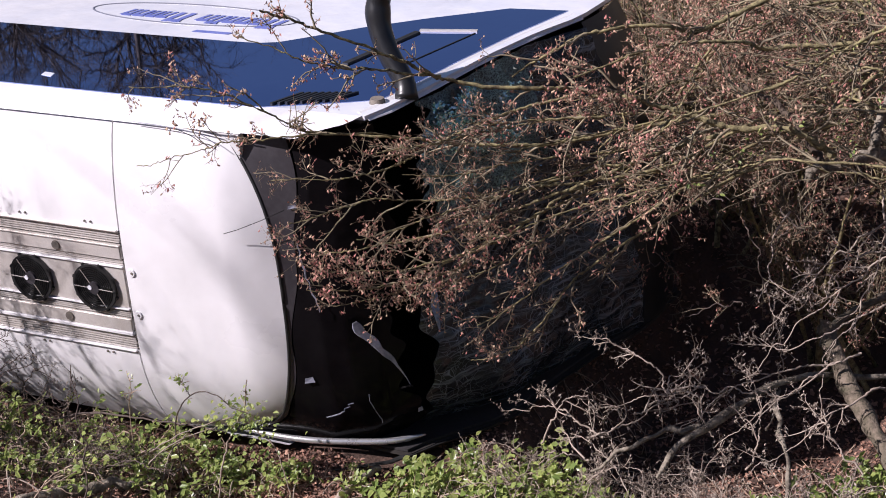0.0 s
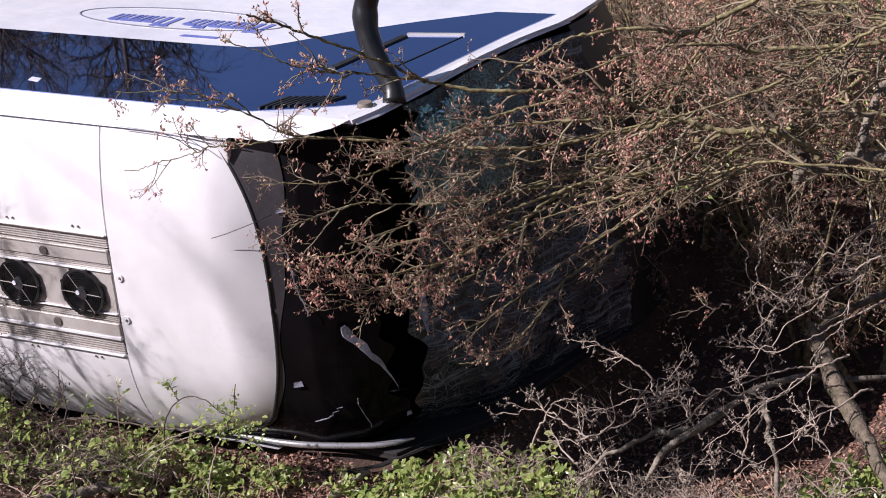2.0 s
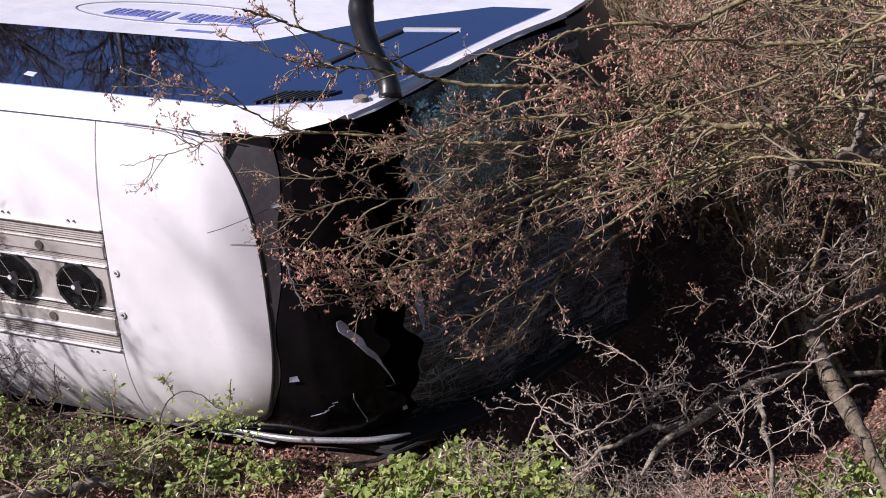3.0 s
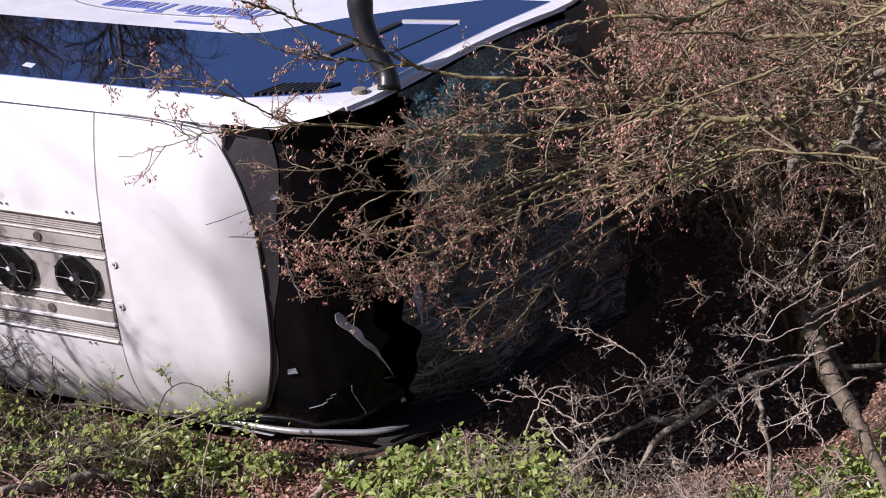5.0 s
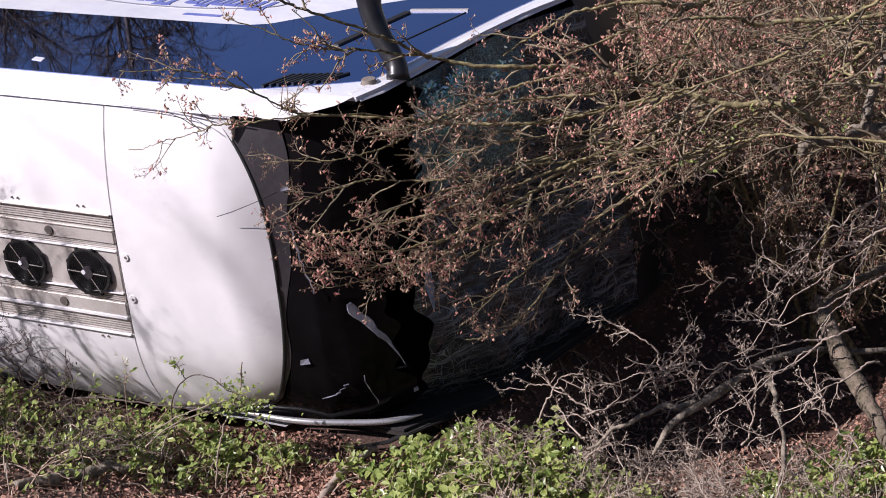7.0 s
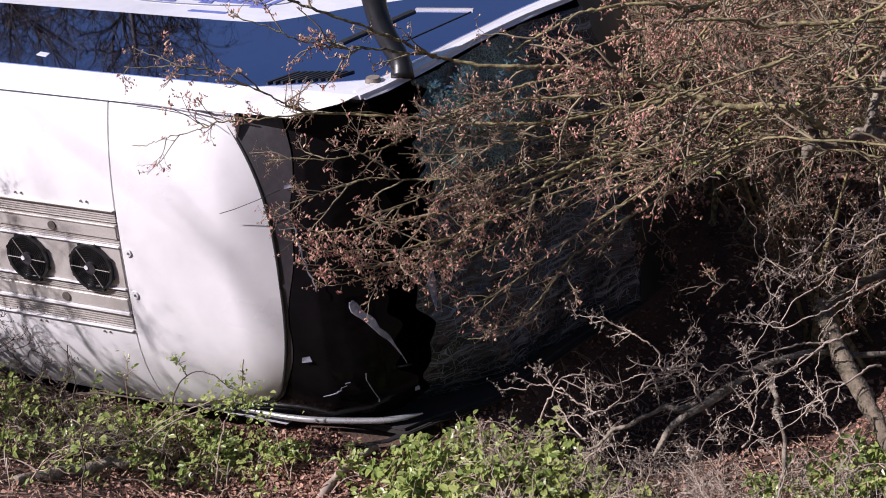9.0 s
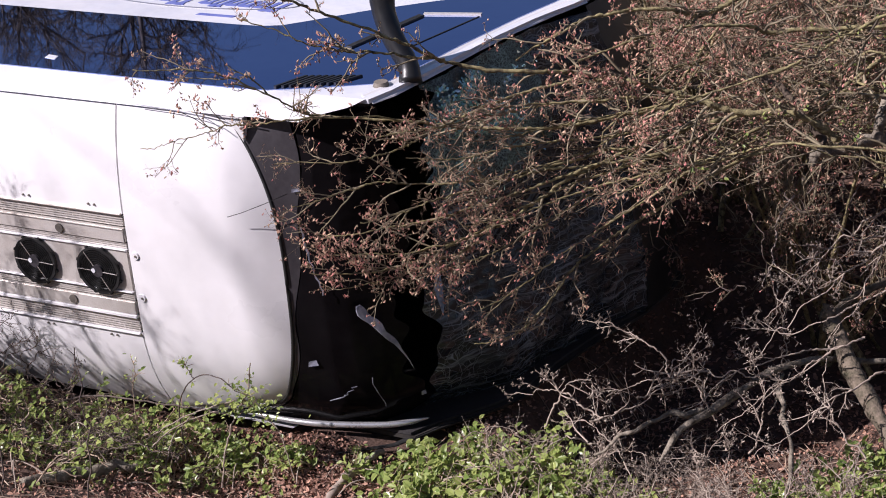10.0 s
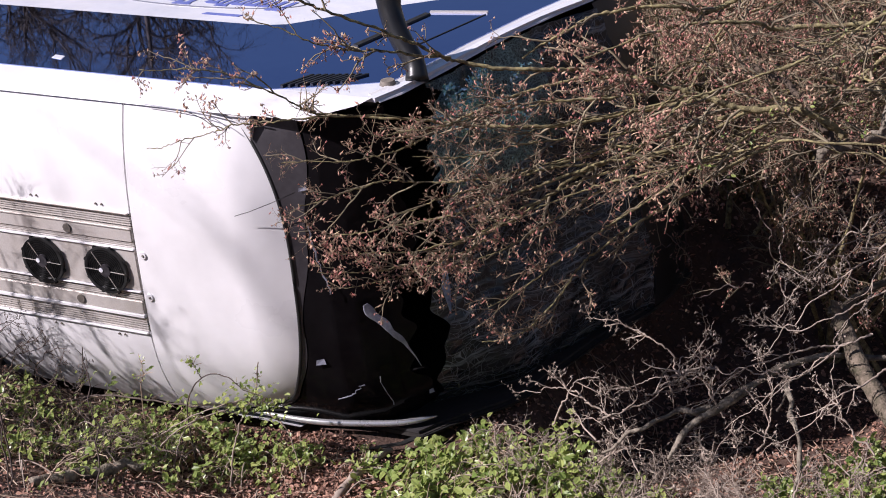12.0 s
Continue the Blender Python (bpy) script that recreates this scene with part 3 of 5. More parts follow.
    def crack(u0, v0, u1, v1, w, seed):
        """A bright jagged crack along the pane."""
        rng = np.random.default_rng(seed)
        t = np.linspace(0, 1, 9)
        P = screen(u0 + (u1 - u0) * t + rng.normal(size=9) * 0.005, np.clip(v0 + (v1 - v0) * t + rng.normal(size=9) * 0.0012, 0.004, 1)) + np.array([0.015, -0.015, 0])
        strip_on("crack", P, w * (0.4 + rng.random(9)), (0.7, -0.7, 0), M_PAPER, coach, 0.003)
    crack(0.45, 0.018, 0.20, 0.022, 0.010, 1)
    crack(0.20, 0.022, -0.05, 0.030, 0.008, 2)
    crack(-0.72, 0.072, -0.97, 0.084, 0.005, 3)
    crack(-0.89, 0.022, -0.76, 0.05, 0.008, 4)
    for u, v, w, h in ((-0.60, 0.012, 0.07, 0.05), (0.68, 0.016, 0.06, 0.03), (-0.98, 0.17, 0.03, 0.04)):
        c = screen(u, v) + np.array([0.012, -0.012, 0])
        link("glass_shard", [c + np.array(q) for q in ((0, 0, 0), (w, 0.02, 0.01), (w * 0.8, 0.02, h), (w * 0.1, 0, h * 0.8), (w * 0.4, 0.03, h * 0.4))], [(0, 1, 2, 3), (1, 0, 4), (2, 1, 4), (3, 2, 4), (0, 3, 4)], M_PAPER, coach)
    # bluish curl of glass film at the torn edge
    us = np.linspace(0.02, -0.38, 10)
    P = screen(us, np.full(10, 0.258)) + np.array([0.02, -0.03, 0])
    strip_on("glass_curl", P, np.interp(us, [-0.38, -0.2, 0.02], [0.012, 0.06, 0.02]), (0.3, -0.9, 0.3), M_CURL, coach, 0.006, "bluish curled edge of broken glass")
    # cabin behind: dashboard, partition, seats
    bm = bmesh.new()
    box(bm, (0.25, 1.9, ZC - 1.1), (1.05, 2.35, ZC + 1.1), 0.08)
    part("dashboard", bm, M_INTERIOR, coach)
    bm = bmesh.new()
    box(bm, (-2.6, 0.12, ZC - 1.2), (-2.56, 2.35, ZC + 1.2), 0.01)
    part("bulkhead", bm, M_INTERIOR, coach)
    for r in range(2):
        for zz in (-0.95, -0.45, 0.5, 0.98):
            bm = bmesh.new()
            x = -0.7 - 0.85 * r
            box(bm, (x, 1.25, ZC + zz - 0.2), (x + 0.14, 2.0, ZC + zz + 0.2), 0.05)
            box(bm, (x + 0.1, 1.86, ZC + zz - 0.2), (x + 0.55, 2.0, ZC + zz + 0.2), 0.05)
            box(bm, (x + 0.15, 2.0, ZC + zz - 0.15), (x + 0.45, 2.35, ZC + zz + 0.15), 0.02)
            part("seat", bm, M_SEAT, coach, "", False)
    # roof air conditioning unit
    build_condenser(coach, AX)
    # bolts with dished washers on the cap
    for u in (0.13, -0.19):
        bm = bmesh.new()
        bmesh.ops.create_cone(bm, segments=20, radius1=0.032, radius2=0.026, depth=0.012, cap_ends=True, matrix=pose(-0.935, -0.004, ZC + u, 90, 0, 0))
        bo = part("bolt", bm, M_WHITE, coach, "recessed fixing with steel bolt")
        bm = bmesh.new()
        bmesh.ops.create_cone(bm, segments=6, radius1=0.011, radius2=0.009, depth=0.006, cap_ends=True, matrix=pose(-0.93, -0.012, ZC + u, 90, 0, 0))
        part("bolt_head", bm, M_DIRT, bo)
    build_side_details(coach, zt)
    return coach


def build_condenser(coach, AX):
    x0, x1 = -4.6, AX - 0.02
    # sunk tray, then rails from top to bottom: vent, plate, vent, fan plate, vent, plate, vent
    bm = bmesh.new()
    box(bm, (x0, 0.05, ZC - 0.49), (x1, 0.09, ZC + 0.44))
    tray = part("condenser_tray", bm, M_DIRT, coach, "sunken roof air conditioning unit")
    plates = [("cover_plate", 0.31, 0.215, -0.004), ("fan_plate", 0.155, -0.155, 0.004), ("cover_plate", -0.235, -0.335, -0.004)]
    for n, a, b, y in plates:
        bm = bmesh.new()
        box(bm, (x0, y, ZC + b), (x1, y + 0.03, ZC + a), 0.006)
        part(n, bm, M_ALU, tray, "brushed metal cover")
    lips = [(0.437, 0.425), (0.325, 0.312), (0.166, 0.156), (-0.157, -0.166), (-0.338, -0.362), (-0.478, -0.49)]
    for a, b in lips:
        bm = bmesh.new()
        box(bm, (x0, -0.012, ZC + b), (x1, 0.03, ZC + a), 0.003)
        part("rail", bm, M_WHITE if b < 0.3 else M_ALU, tray)
    for a, b, n in ((0.42, 0.335, 5), (0.212, 0.17, 3), (-0.17, -0.228, 4), (-0.368, -0.474, 6)):
        for k in range(n):
            u = b + (a - b) * (k + 0.5) / n
            bm = bmesh.new()
            box(bm, (x0, 0.008, ZC + u - 0.0045), (x1, 0.035, ZC + u + 0.0045))
            part("vent_slat", bm, M_ALU, tray)
        bm = bmesh.new()
        nn = int((x1 - x0) / 0.035)
        for i in range(nn):
            x = x0 + 0.0175 + i * 0.035
            box(bm, (x - 0.003, 0.018, ZC + b), (x + 0.003, 0.03, ZC + a))
        tagged(part("vent_mesh", bm, M_ALU, tray), kind="stuff")
    for x, u in ((-1.55, 0.263), (-1.54, -0.285), (-2.65, 0.263), (-2.65, -0.285)):
        bm = bmesh.new()
        bmesh.ops.create_cone(bm, segments=20, radius1=0.034, radius2=0.032, depth=0.012, cap_ends=True, matrix=pose(x, -0.008, ZC + u, 90, 0, 0))
        part("blanking_disc", bm, M_DIRT, tray, "grey round blanking cap")
    for fx in (-1.262, -1.812, -2.80, -3.35):
        build_fan(coach, fx)
    for x in (-1.22, -1.27, -1.78, -1.83):
        for u in (0.475, -0.53):
            bm = bmesh.new()
            bmesh.ops.create_cone(bm, segments=8, radius1=0.009, radius2=0.007, depth=0.012, cap_ends=True, matrix=pose(x, float(roof_y(u)) - 0.004, ZC + u, 90, 0, 0))
            part("rivet", bm, M_DIRT, coach)


def ring(r, w, d, seg=40):
    bm = bmesh.new()
    for k in range(seg):
        a = 2 * math.pi * k / seg
        for rr, dd in ((r, 0), (r + w, 0), (r + w, d), (r, d)):
            bm.verts.new((rr * math.cos(a), dd, rr * math.sin(a)))
    bm.verts.ensure_lookup_table()
    for k in range(seg):
        for j in range(4):
            a, b = k * 4 + j, k * 4 + (j + 1) % 4
            c, e = ((k + 1) % seg) * 4 + (j + 1) % 4, ((k + 1) % seg) * 4 + j
            bm.faces.new([bm.verts[q] for q in (a, b, c, e)])
    return bm


def build_fan(coach, fx):
    """A black axial fan with a ring guard, proud of its plate."""
    zf = ZC - 0.018

    def place(bm, name, mat, parent, label="", dy=0.0):
        bmesh.ops.translate(bm, verts=bm.verts, vec=(fx, dy, zf))
        return part(name, bm, mat, parent, label, False)
    fan = place(ring(0.158, 0.020, 0.026), "fan", M_BLACK, coach, "black round condenser fan with ring guard", -0.026)
    bm = bmesh.new()
    bmesh.ops.create_cone(bm, segments=36, radius1=0.158, radius2=0.158, depth=0.004, cap_ends=True, matrix=pose(0, 0.0, 0, 90, 0, 0))
    place(bm, "fan_well", M_RUBBER, fan, "", -0.004)
    for r in (0.060, 0.077, 0.094, 0.111, 0.128, 0.145):
        place(ring(r, 0.006, 0.006), "guard_ring", M_SATIN, fan, "", -0.031)
    bm = bmesh.new()
    bmesh.ops.create_cone(bm, segments=28, radius1=0.05, radius2=0.046, depth=0.03, cap_ends=True, matrix=pose(0, 0, 0, 90, 0, 0))
    place(bm, "hub", M_VISOR, fan, "", -0.022)
    bm = bmesh.new()
    bmesh.ops.create_cone(bm, segments=16, radius1=0.017, radius2=0.017, depth=0.004, cap_ends=True, matrix=pose(-0.028, 0, 0.004, 90, 0, 0))
    place(bm, "sticker", M_SIDE, fan, "round white sticker", -0.040)
    for k in range(4):
        a = math.radians((2, 58, 181, 236)[k])
        bm = bmesh.new()
        box(bm, (0.045, -0.002, -0.002), (0.165, 0.002, 0.002))
        bmesh.ops.rotate(bm, verts=bm.verts, matrix=Matrix.Rotation(a, 3, "Y"))
        place(bm, "guard_spoke", M_ALU, fan, "thin bright guard wire", -0.034)
    for k in range(7):
        a = math.radians(360 / 7 * k)
        bm = bmesh.new()
        box(bm, (0.045, -0.002, -0.026), (0.15, 0.002, 0.026))
        bmesh.ops.rotate(bm, verts=bm.verts, matrix=Matrix.Rotation(0.22, 3, "X"))
        bmesh.ops.rotate(bm, verts=bm.verts, matrix=Matrix.Rotation(a, 3, "Y"))
        place(bm, "blade", M_BLACK, fan, "", -0.014)
    for k in range(8):
        a = math.radians(45 * k + 20)
        bm = bmesh.new()
        box(bm, (0.170, -0.011, -0.012), (0.192, 0.011, 0.012), 0.004)
        bmesh.ops.rotate(bm, verts=bm.verts, matrix=Matrix.Rotation(a, 3, "Y"))
        place(bm, "lug", M_BLACK, fan, "", -0.011)


def build_side_details(coach, zt):
    # oval badge with slanted blue bars
    cx, cy, rx, ry = -1.66, 2.12, 0.93, 0.23
    a = np.linspace(0, 2 * math.pi, 64)
    pts = np.stack([cx + rx * np.cos(a), cy + ry * np.sin(a), np.full(64, zt - 0.003)], -1)
    badge = strip_on("badge_outline", pts, 0.014, (0, 0, 1), M_LINE, coach, 0.003, "thin grey oval outline")
    widths = [1.22 * w for w in (0.13, 0.09, 0.10, 0.09, 0.09, 0.10, 0.0, 0.14, 0.09, 0.08, 0.10, 0.08)]
    x = -0.86
    for k, w in enumerate(widths):
        if w:
            h = 0.22 if k in (0, 7) else (0.20 if k == 4 else 0.14)
            lean = 0.05
            y0 = 2.02
            ring_p = [(x, y0 + h), (x - w * 0.82, y0 + h), (x - w * 0.82 + lean, y0), (x + lean, y0)]
            ring_p = [(px, 4.16 - py) for px, py in ring_p]
            t = w * 0.28
            for q0, q1 in ((0, 3), (1, 2)):
                p, q = Vector(ring_p[q0]), Vector(ring_p[q1])
                s = -t if q0 == 0 else t
                part("blue_bar", slab([tuple(p), (p.x + s, p.y), (q.x + s, q.y), tuple(q)], 0.003, zt), M_BLUE, badge)
            p, q = Vector(ring_p[0]).lerp(Vector(ring_p[3]), 0.25), Vector(ring_p[1]).lerp(Vector(ring_p[2]), 0.25)
            part("blue_bar", slab([(p.x, p.y), (q.x, q.y), (q.x + 0.012, q.y - 0.05), (p.x + 0.012, p.y - 0.05)], 0.0034, zt + 0.0004), M_BLUE, badge)
        x -= w if w else 0.09
    # small sticker on the glass
    part("sticker", slab([(-1.95, 0.62), (-1.85, 0.60), (-1.87, 0.67), (-1.96, 0.68)], 0.003, zt + 0.003), M_SIDE, coach, "small pale window sticker")
    part("stripe", slab([(-1.42, 1.74), (-1.10, 1.74), (-1.08, 1.78), (-1.40, 1.78)], 0.003, zt), M_BLUE, coach)
    tube("wire", [(-0.11, -0.03, 1.81), (0.0, -0.02, 1.85), (0.15, 0.03, 1.91), (0.29, 0.10, 1.97)], [0.0025] * 4, M_RUBBER, coach, 6, "thin black wire over the roof cap")
    # vent grille at the fore corner of the glass
    for k in range(9):
        x = 0.02 + 0.045 * k
        part("grille_slat", slab([(x, 0.50 + 0.02 * k), (x + 0.018, 0.50 + 0.02 * k), (x + 0.12, 0.74 + 0.012 * k), (x + 0.10, 0.74 + 0.012 * k)], 0.012, zt + 0.012), M_BLACK, coach)
    # sliding driver's window: dark post and bright runner
    strip_on("window_post", np.linspace((0.12, 1.33, zt), (0.30, 2.08, zt), 6), 0.055, (0, 0, 1), M_RUBBER, coach, 0.012)
    strip_on("window_runner", np.linspace((0.30, 2.12, zt), (0.72, 2.20, zt), 6), 0.036, (0, 0, 1), M_ALU, coach, 0.012, "bright metal window runner")
    strip_on("window_post", np.linspace((0.50, 1.30, zt), (0.72, 2.16, zt), 6), 0.010, (0, 0, 1), M_RUBBER, coach, 0.005)
    # mirror arm sticking up from the fore corner
    p = spline([(0.84, 0.86, 2.50), (0.80, 0.92, 2.60), (0.68, 0.97, 2.76), (0.60, 1.02, 2.92), (0.58, 1.06, 3.06), (0.62, 1.08, 3.2), (0.66, 1.1, 3.36)], 24)
    rr = np.interp(np.linspace(0, 1, 24), [0, 0.1, 0.5, 0.62, 0.7, 1], [0.08, 0.070, 0.078, 0.088, 0.078, 0.072])
    arm = tube("mirror_arm", p, rr, M_SATIN, coach, 16, "curved black mirror arm")
    bm = bmesh.new()
    bmesh.ops.create_cone(bm, segments=24, radius1=0.055, radius2=0.045, depth=0.03, cap_ends=True, matrix=pose(0.70, 0.72, zt + 0.01))
    part("mirror_socket", bm, M_DIRT, coach, "round grey socket")
    bm = bmesh.new()
    box(bm, (0.62, 0.95, 3.34), (0.80, 1.35, 3.72), 0.05)
    part("mirror_head", bm, M_BLACK, arm)
    # torn film hanging in the opening, and glints
    us = np.linspace(-0.14, -0.70, 8)
    p = screen(us, np.array([0.072, 0.08, 0.098, 0.108, 0.128, 0.14, 0.152, 0.16])) + np.array([0.03, -0.03, 0.0])
    strip_on("torn_film", spline(p, 20), np.interp(np.linspace(0, 1, 20), [0, 0.08, 0.2, 0.3, 0.42, 0.5, 0.62, 0.72, 1], [0.03, 0.075, 0.05, 0.062, 0.035, 0.045, 0.025, 0.012, 0.003]), (0.6, -0.75, 0.2), M_PAPER, coach, 0.004, "torn whitish film hanging in the opening")


build_coach()


# ---- shrubs ----
def finish_shrub(name, label, category, limbs, radii, rng, counts, mats, at=(0, 0, 0), filt=None, bud=0.006, group="", green=0, thin=1.0, single=0, bloom=0.36):
    """limbs: polylines; shoots of three orders and buds grow on them."""
    sh = thing(name, label, category, at, group)
    for P, R in zip(limbs, radii):
        n = 4 * len(P)
        R = 0.74 * np.interp(np.linspace(0, 1, n), np.linspace(0, 1, len(R)), R) * (1 + 0.16 * rng.normal(size=n)).clip(0.7, 1.5)
        P = spline(P, n) + rng.normal(size=(n, 3)) * 0.003
        v, f = tubes(P[None], R[None], 7)
        link_fast("limb", v, f, mats[0], sh, smooth=True)
    P0 = np.array([spline(p, 12) for p in limbs])
    R0 = np.array([np.interp(np.linspace(0, 1, 12), np.linspace(0, 1, len(r)), r) for r in radii])
    (n1, l1, u1), (n2, l2, u2), (n3, l3, u3) = counts
    P1, R1 = grow(rng, P0, R0, n1, l1, 38, 9, u1, 0.010 * thin, 0.15, 0.12)
    if filt:
        k = ~filt(P1)
        P1, R1 = P1[k], R1[k]
    P2, R2 = grow(rng, P1, R1, n2, l2, 52, 6, u2, 0.0066 * thin, 0.22)
    if filt:
        k = ~filt(P2)
        P2, R2 = P2[k], R2[k]
    P3, R3 = grow(rng, P2, R2, n3, l3, 66, 3, u3, 0.0050 * thin, 0.22)
    if filt:
        k = ~filt(P3)
        P3, R3 = P3[k], R3[k]
    fore = np.argsort(P1[:, :, 1].mean(1))[:single]        # the foremost branches, each by itself
    for k in fore:
        v, f = tubes(P1[k:k + 1], R1[k:k + 1], 5)
        link_fast("branch", v, f, mats[1], sh, smooth=True)
    rest = np.setdiff1d(np.arange(len(P1)), fore)
    for nm, P, R, s in (("branchwork", P1[rest], R1[rest], 5), ("fine_twiggery", P2, R2, 3), ("spur_growth", P3, R3, 3)):
        if len(P):
            v, f = tubes(P, R, s)
            link_fast(nm, v, f, M_SPUR if nm == "spur_growth" and mats[1] is M_TWIG else mats[1], sh, smooth=True, kind="stuff")
    C = np.concatenate([P3[:, -1], P3[::4, 1], P2[:, -1], P2[::3, 3], P1[:, -1]])
    # buds swell in tufts, with bare stretches between
    tuft = np.sin(4.1 * C[:, 0] + 1.3 * C[:, 2]) + np.sin(4.7 * C[:, 1] - 2.0 * C[:, 2]) + np.sin(6.3 * C[:, 2] + C[:, 0])
    C = C[rng.random(len(C)) < np.clip(bloom + 0.36 * tuft, 0.03, 1.0)]
    v, f = buds(rng, C, bud * 0.95)
    link_fast("bud_growth", v, f, mats[2], sh, "swelling pinkish buds", False, "stuff")
    if green:
        k = rng.choice(len(P3), green)
        k = k[np.sin(2.1 * P3[k, 0, 0]) + np.sin(2.7 * P3[k, 0, 1] + 1) > 0.9]
        v, f = leaves(rng, np.repeat(P3[k, -1], 3, 0) + rng.normal(size=(3 * len(k), 3)) * 0.012, np.array([[-0.3, -0.4, 0.7]]), 0.026)
        link_fast("young_foliage", v, f, M_LEAF, sh, "first small green leaves", False, "stuff")
    return sh


def limb(a, b, bow=(0, 0, 0), r=(0.02, 0.006), n=10, seed=0, rough=0.045):
    rng = np.random.default_rng(seed)
    t = np.linspace(0, 1, n)[:, None]
    P = np.array(a) * (1 - t) + np.array(b) * t + np.array(bow) * 4 * t * (1 - t)
    L = np.linalg.norm(np.array(b) - np.array(a))
    P[1:] += np.cumsum(rng.normal(size=(n - 1, 3)) * rough * L / 3, 0) * 0.5
    P[1:-1] += rng.normal(size=(n - 2, 3)) * 0.012
    return P, r[0] + (min(r[1], 0.0035) - r[0]) * np.linspace(0, 1, n) ** 0.75


def bent(pts, r, seed):
    """A crooked limb through a few points, thick at its last one; r: radii at its tip and its root."""
    rng = np.random.default_rng(seed)
    n = 3 * len(pts)
    P = spline(pts, n)
    P[1:-1] += np.cumsum(rng.normal(size=(n - 2, 3)) * 0.006, 0)
    return P[::-1], r[1] + (r[0] - r[1]) * np.linspace(0, 1, n) ** 0.9


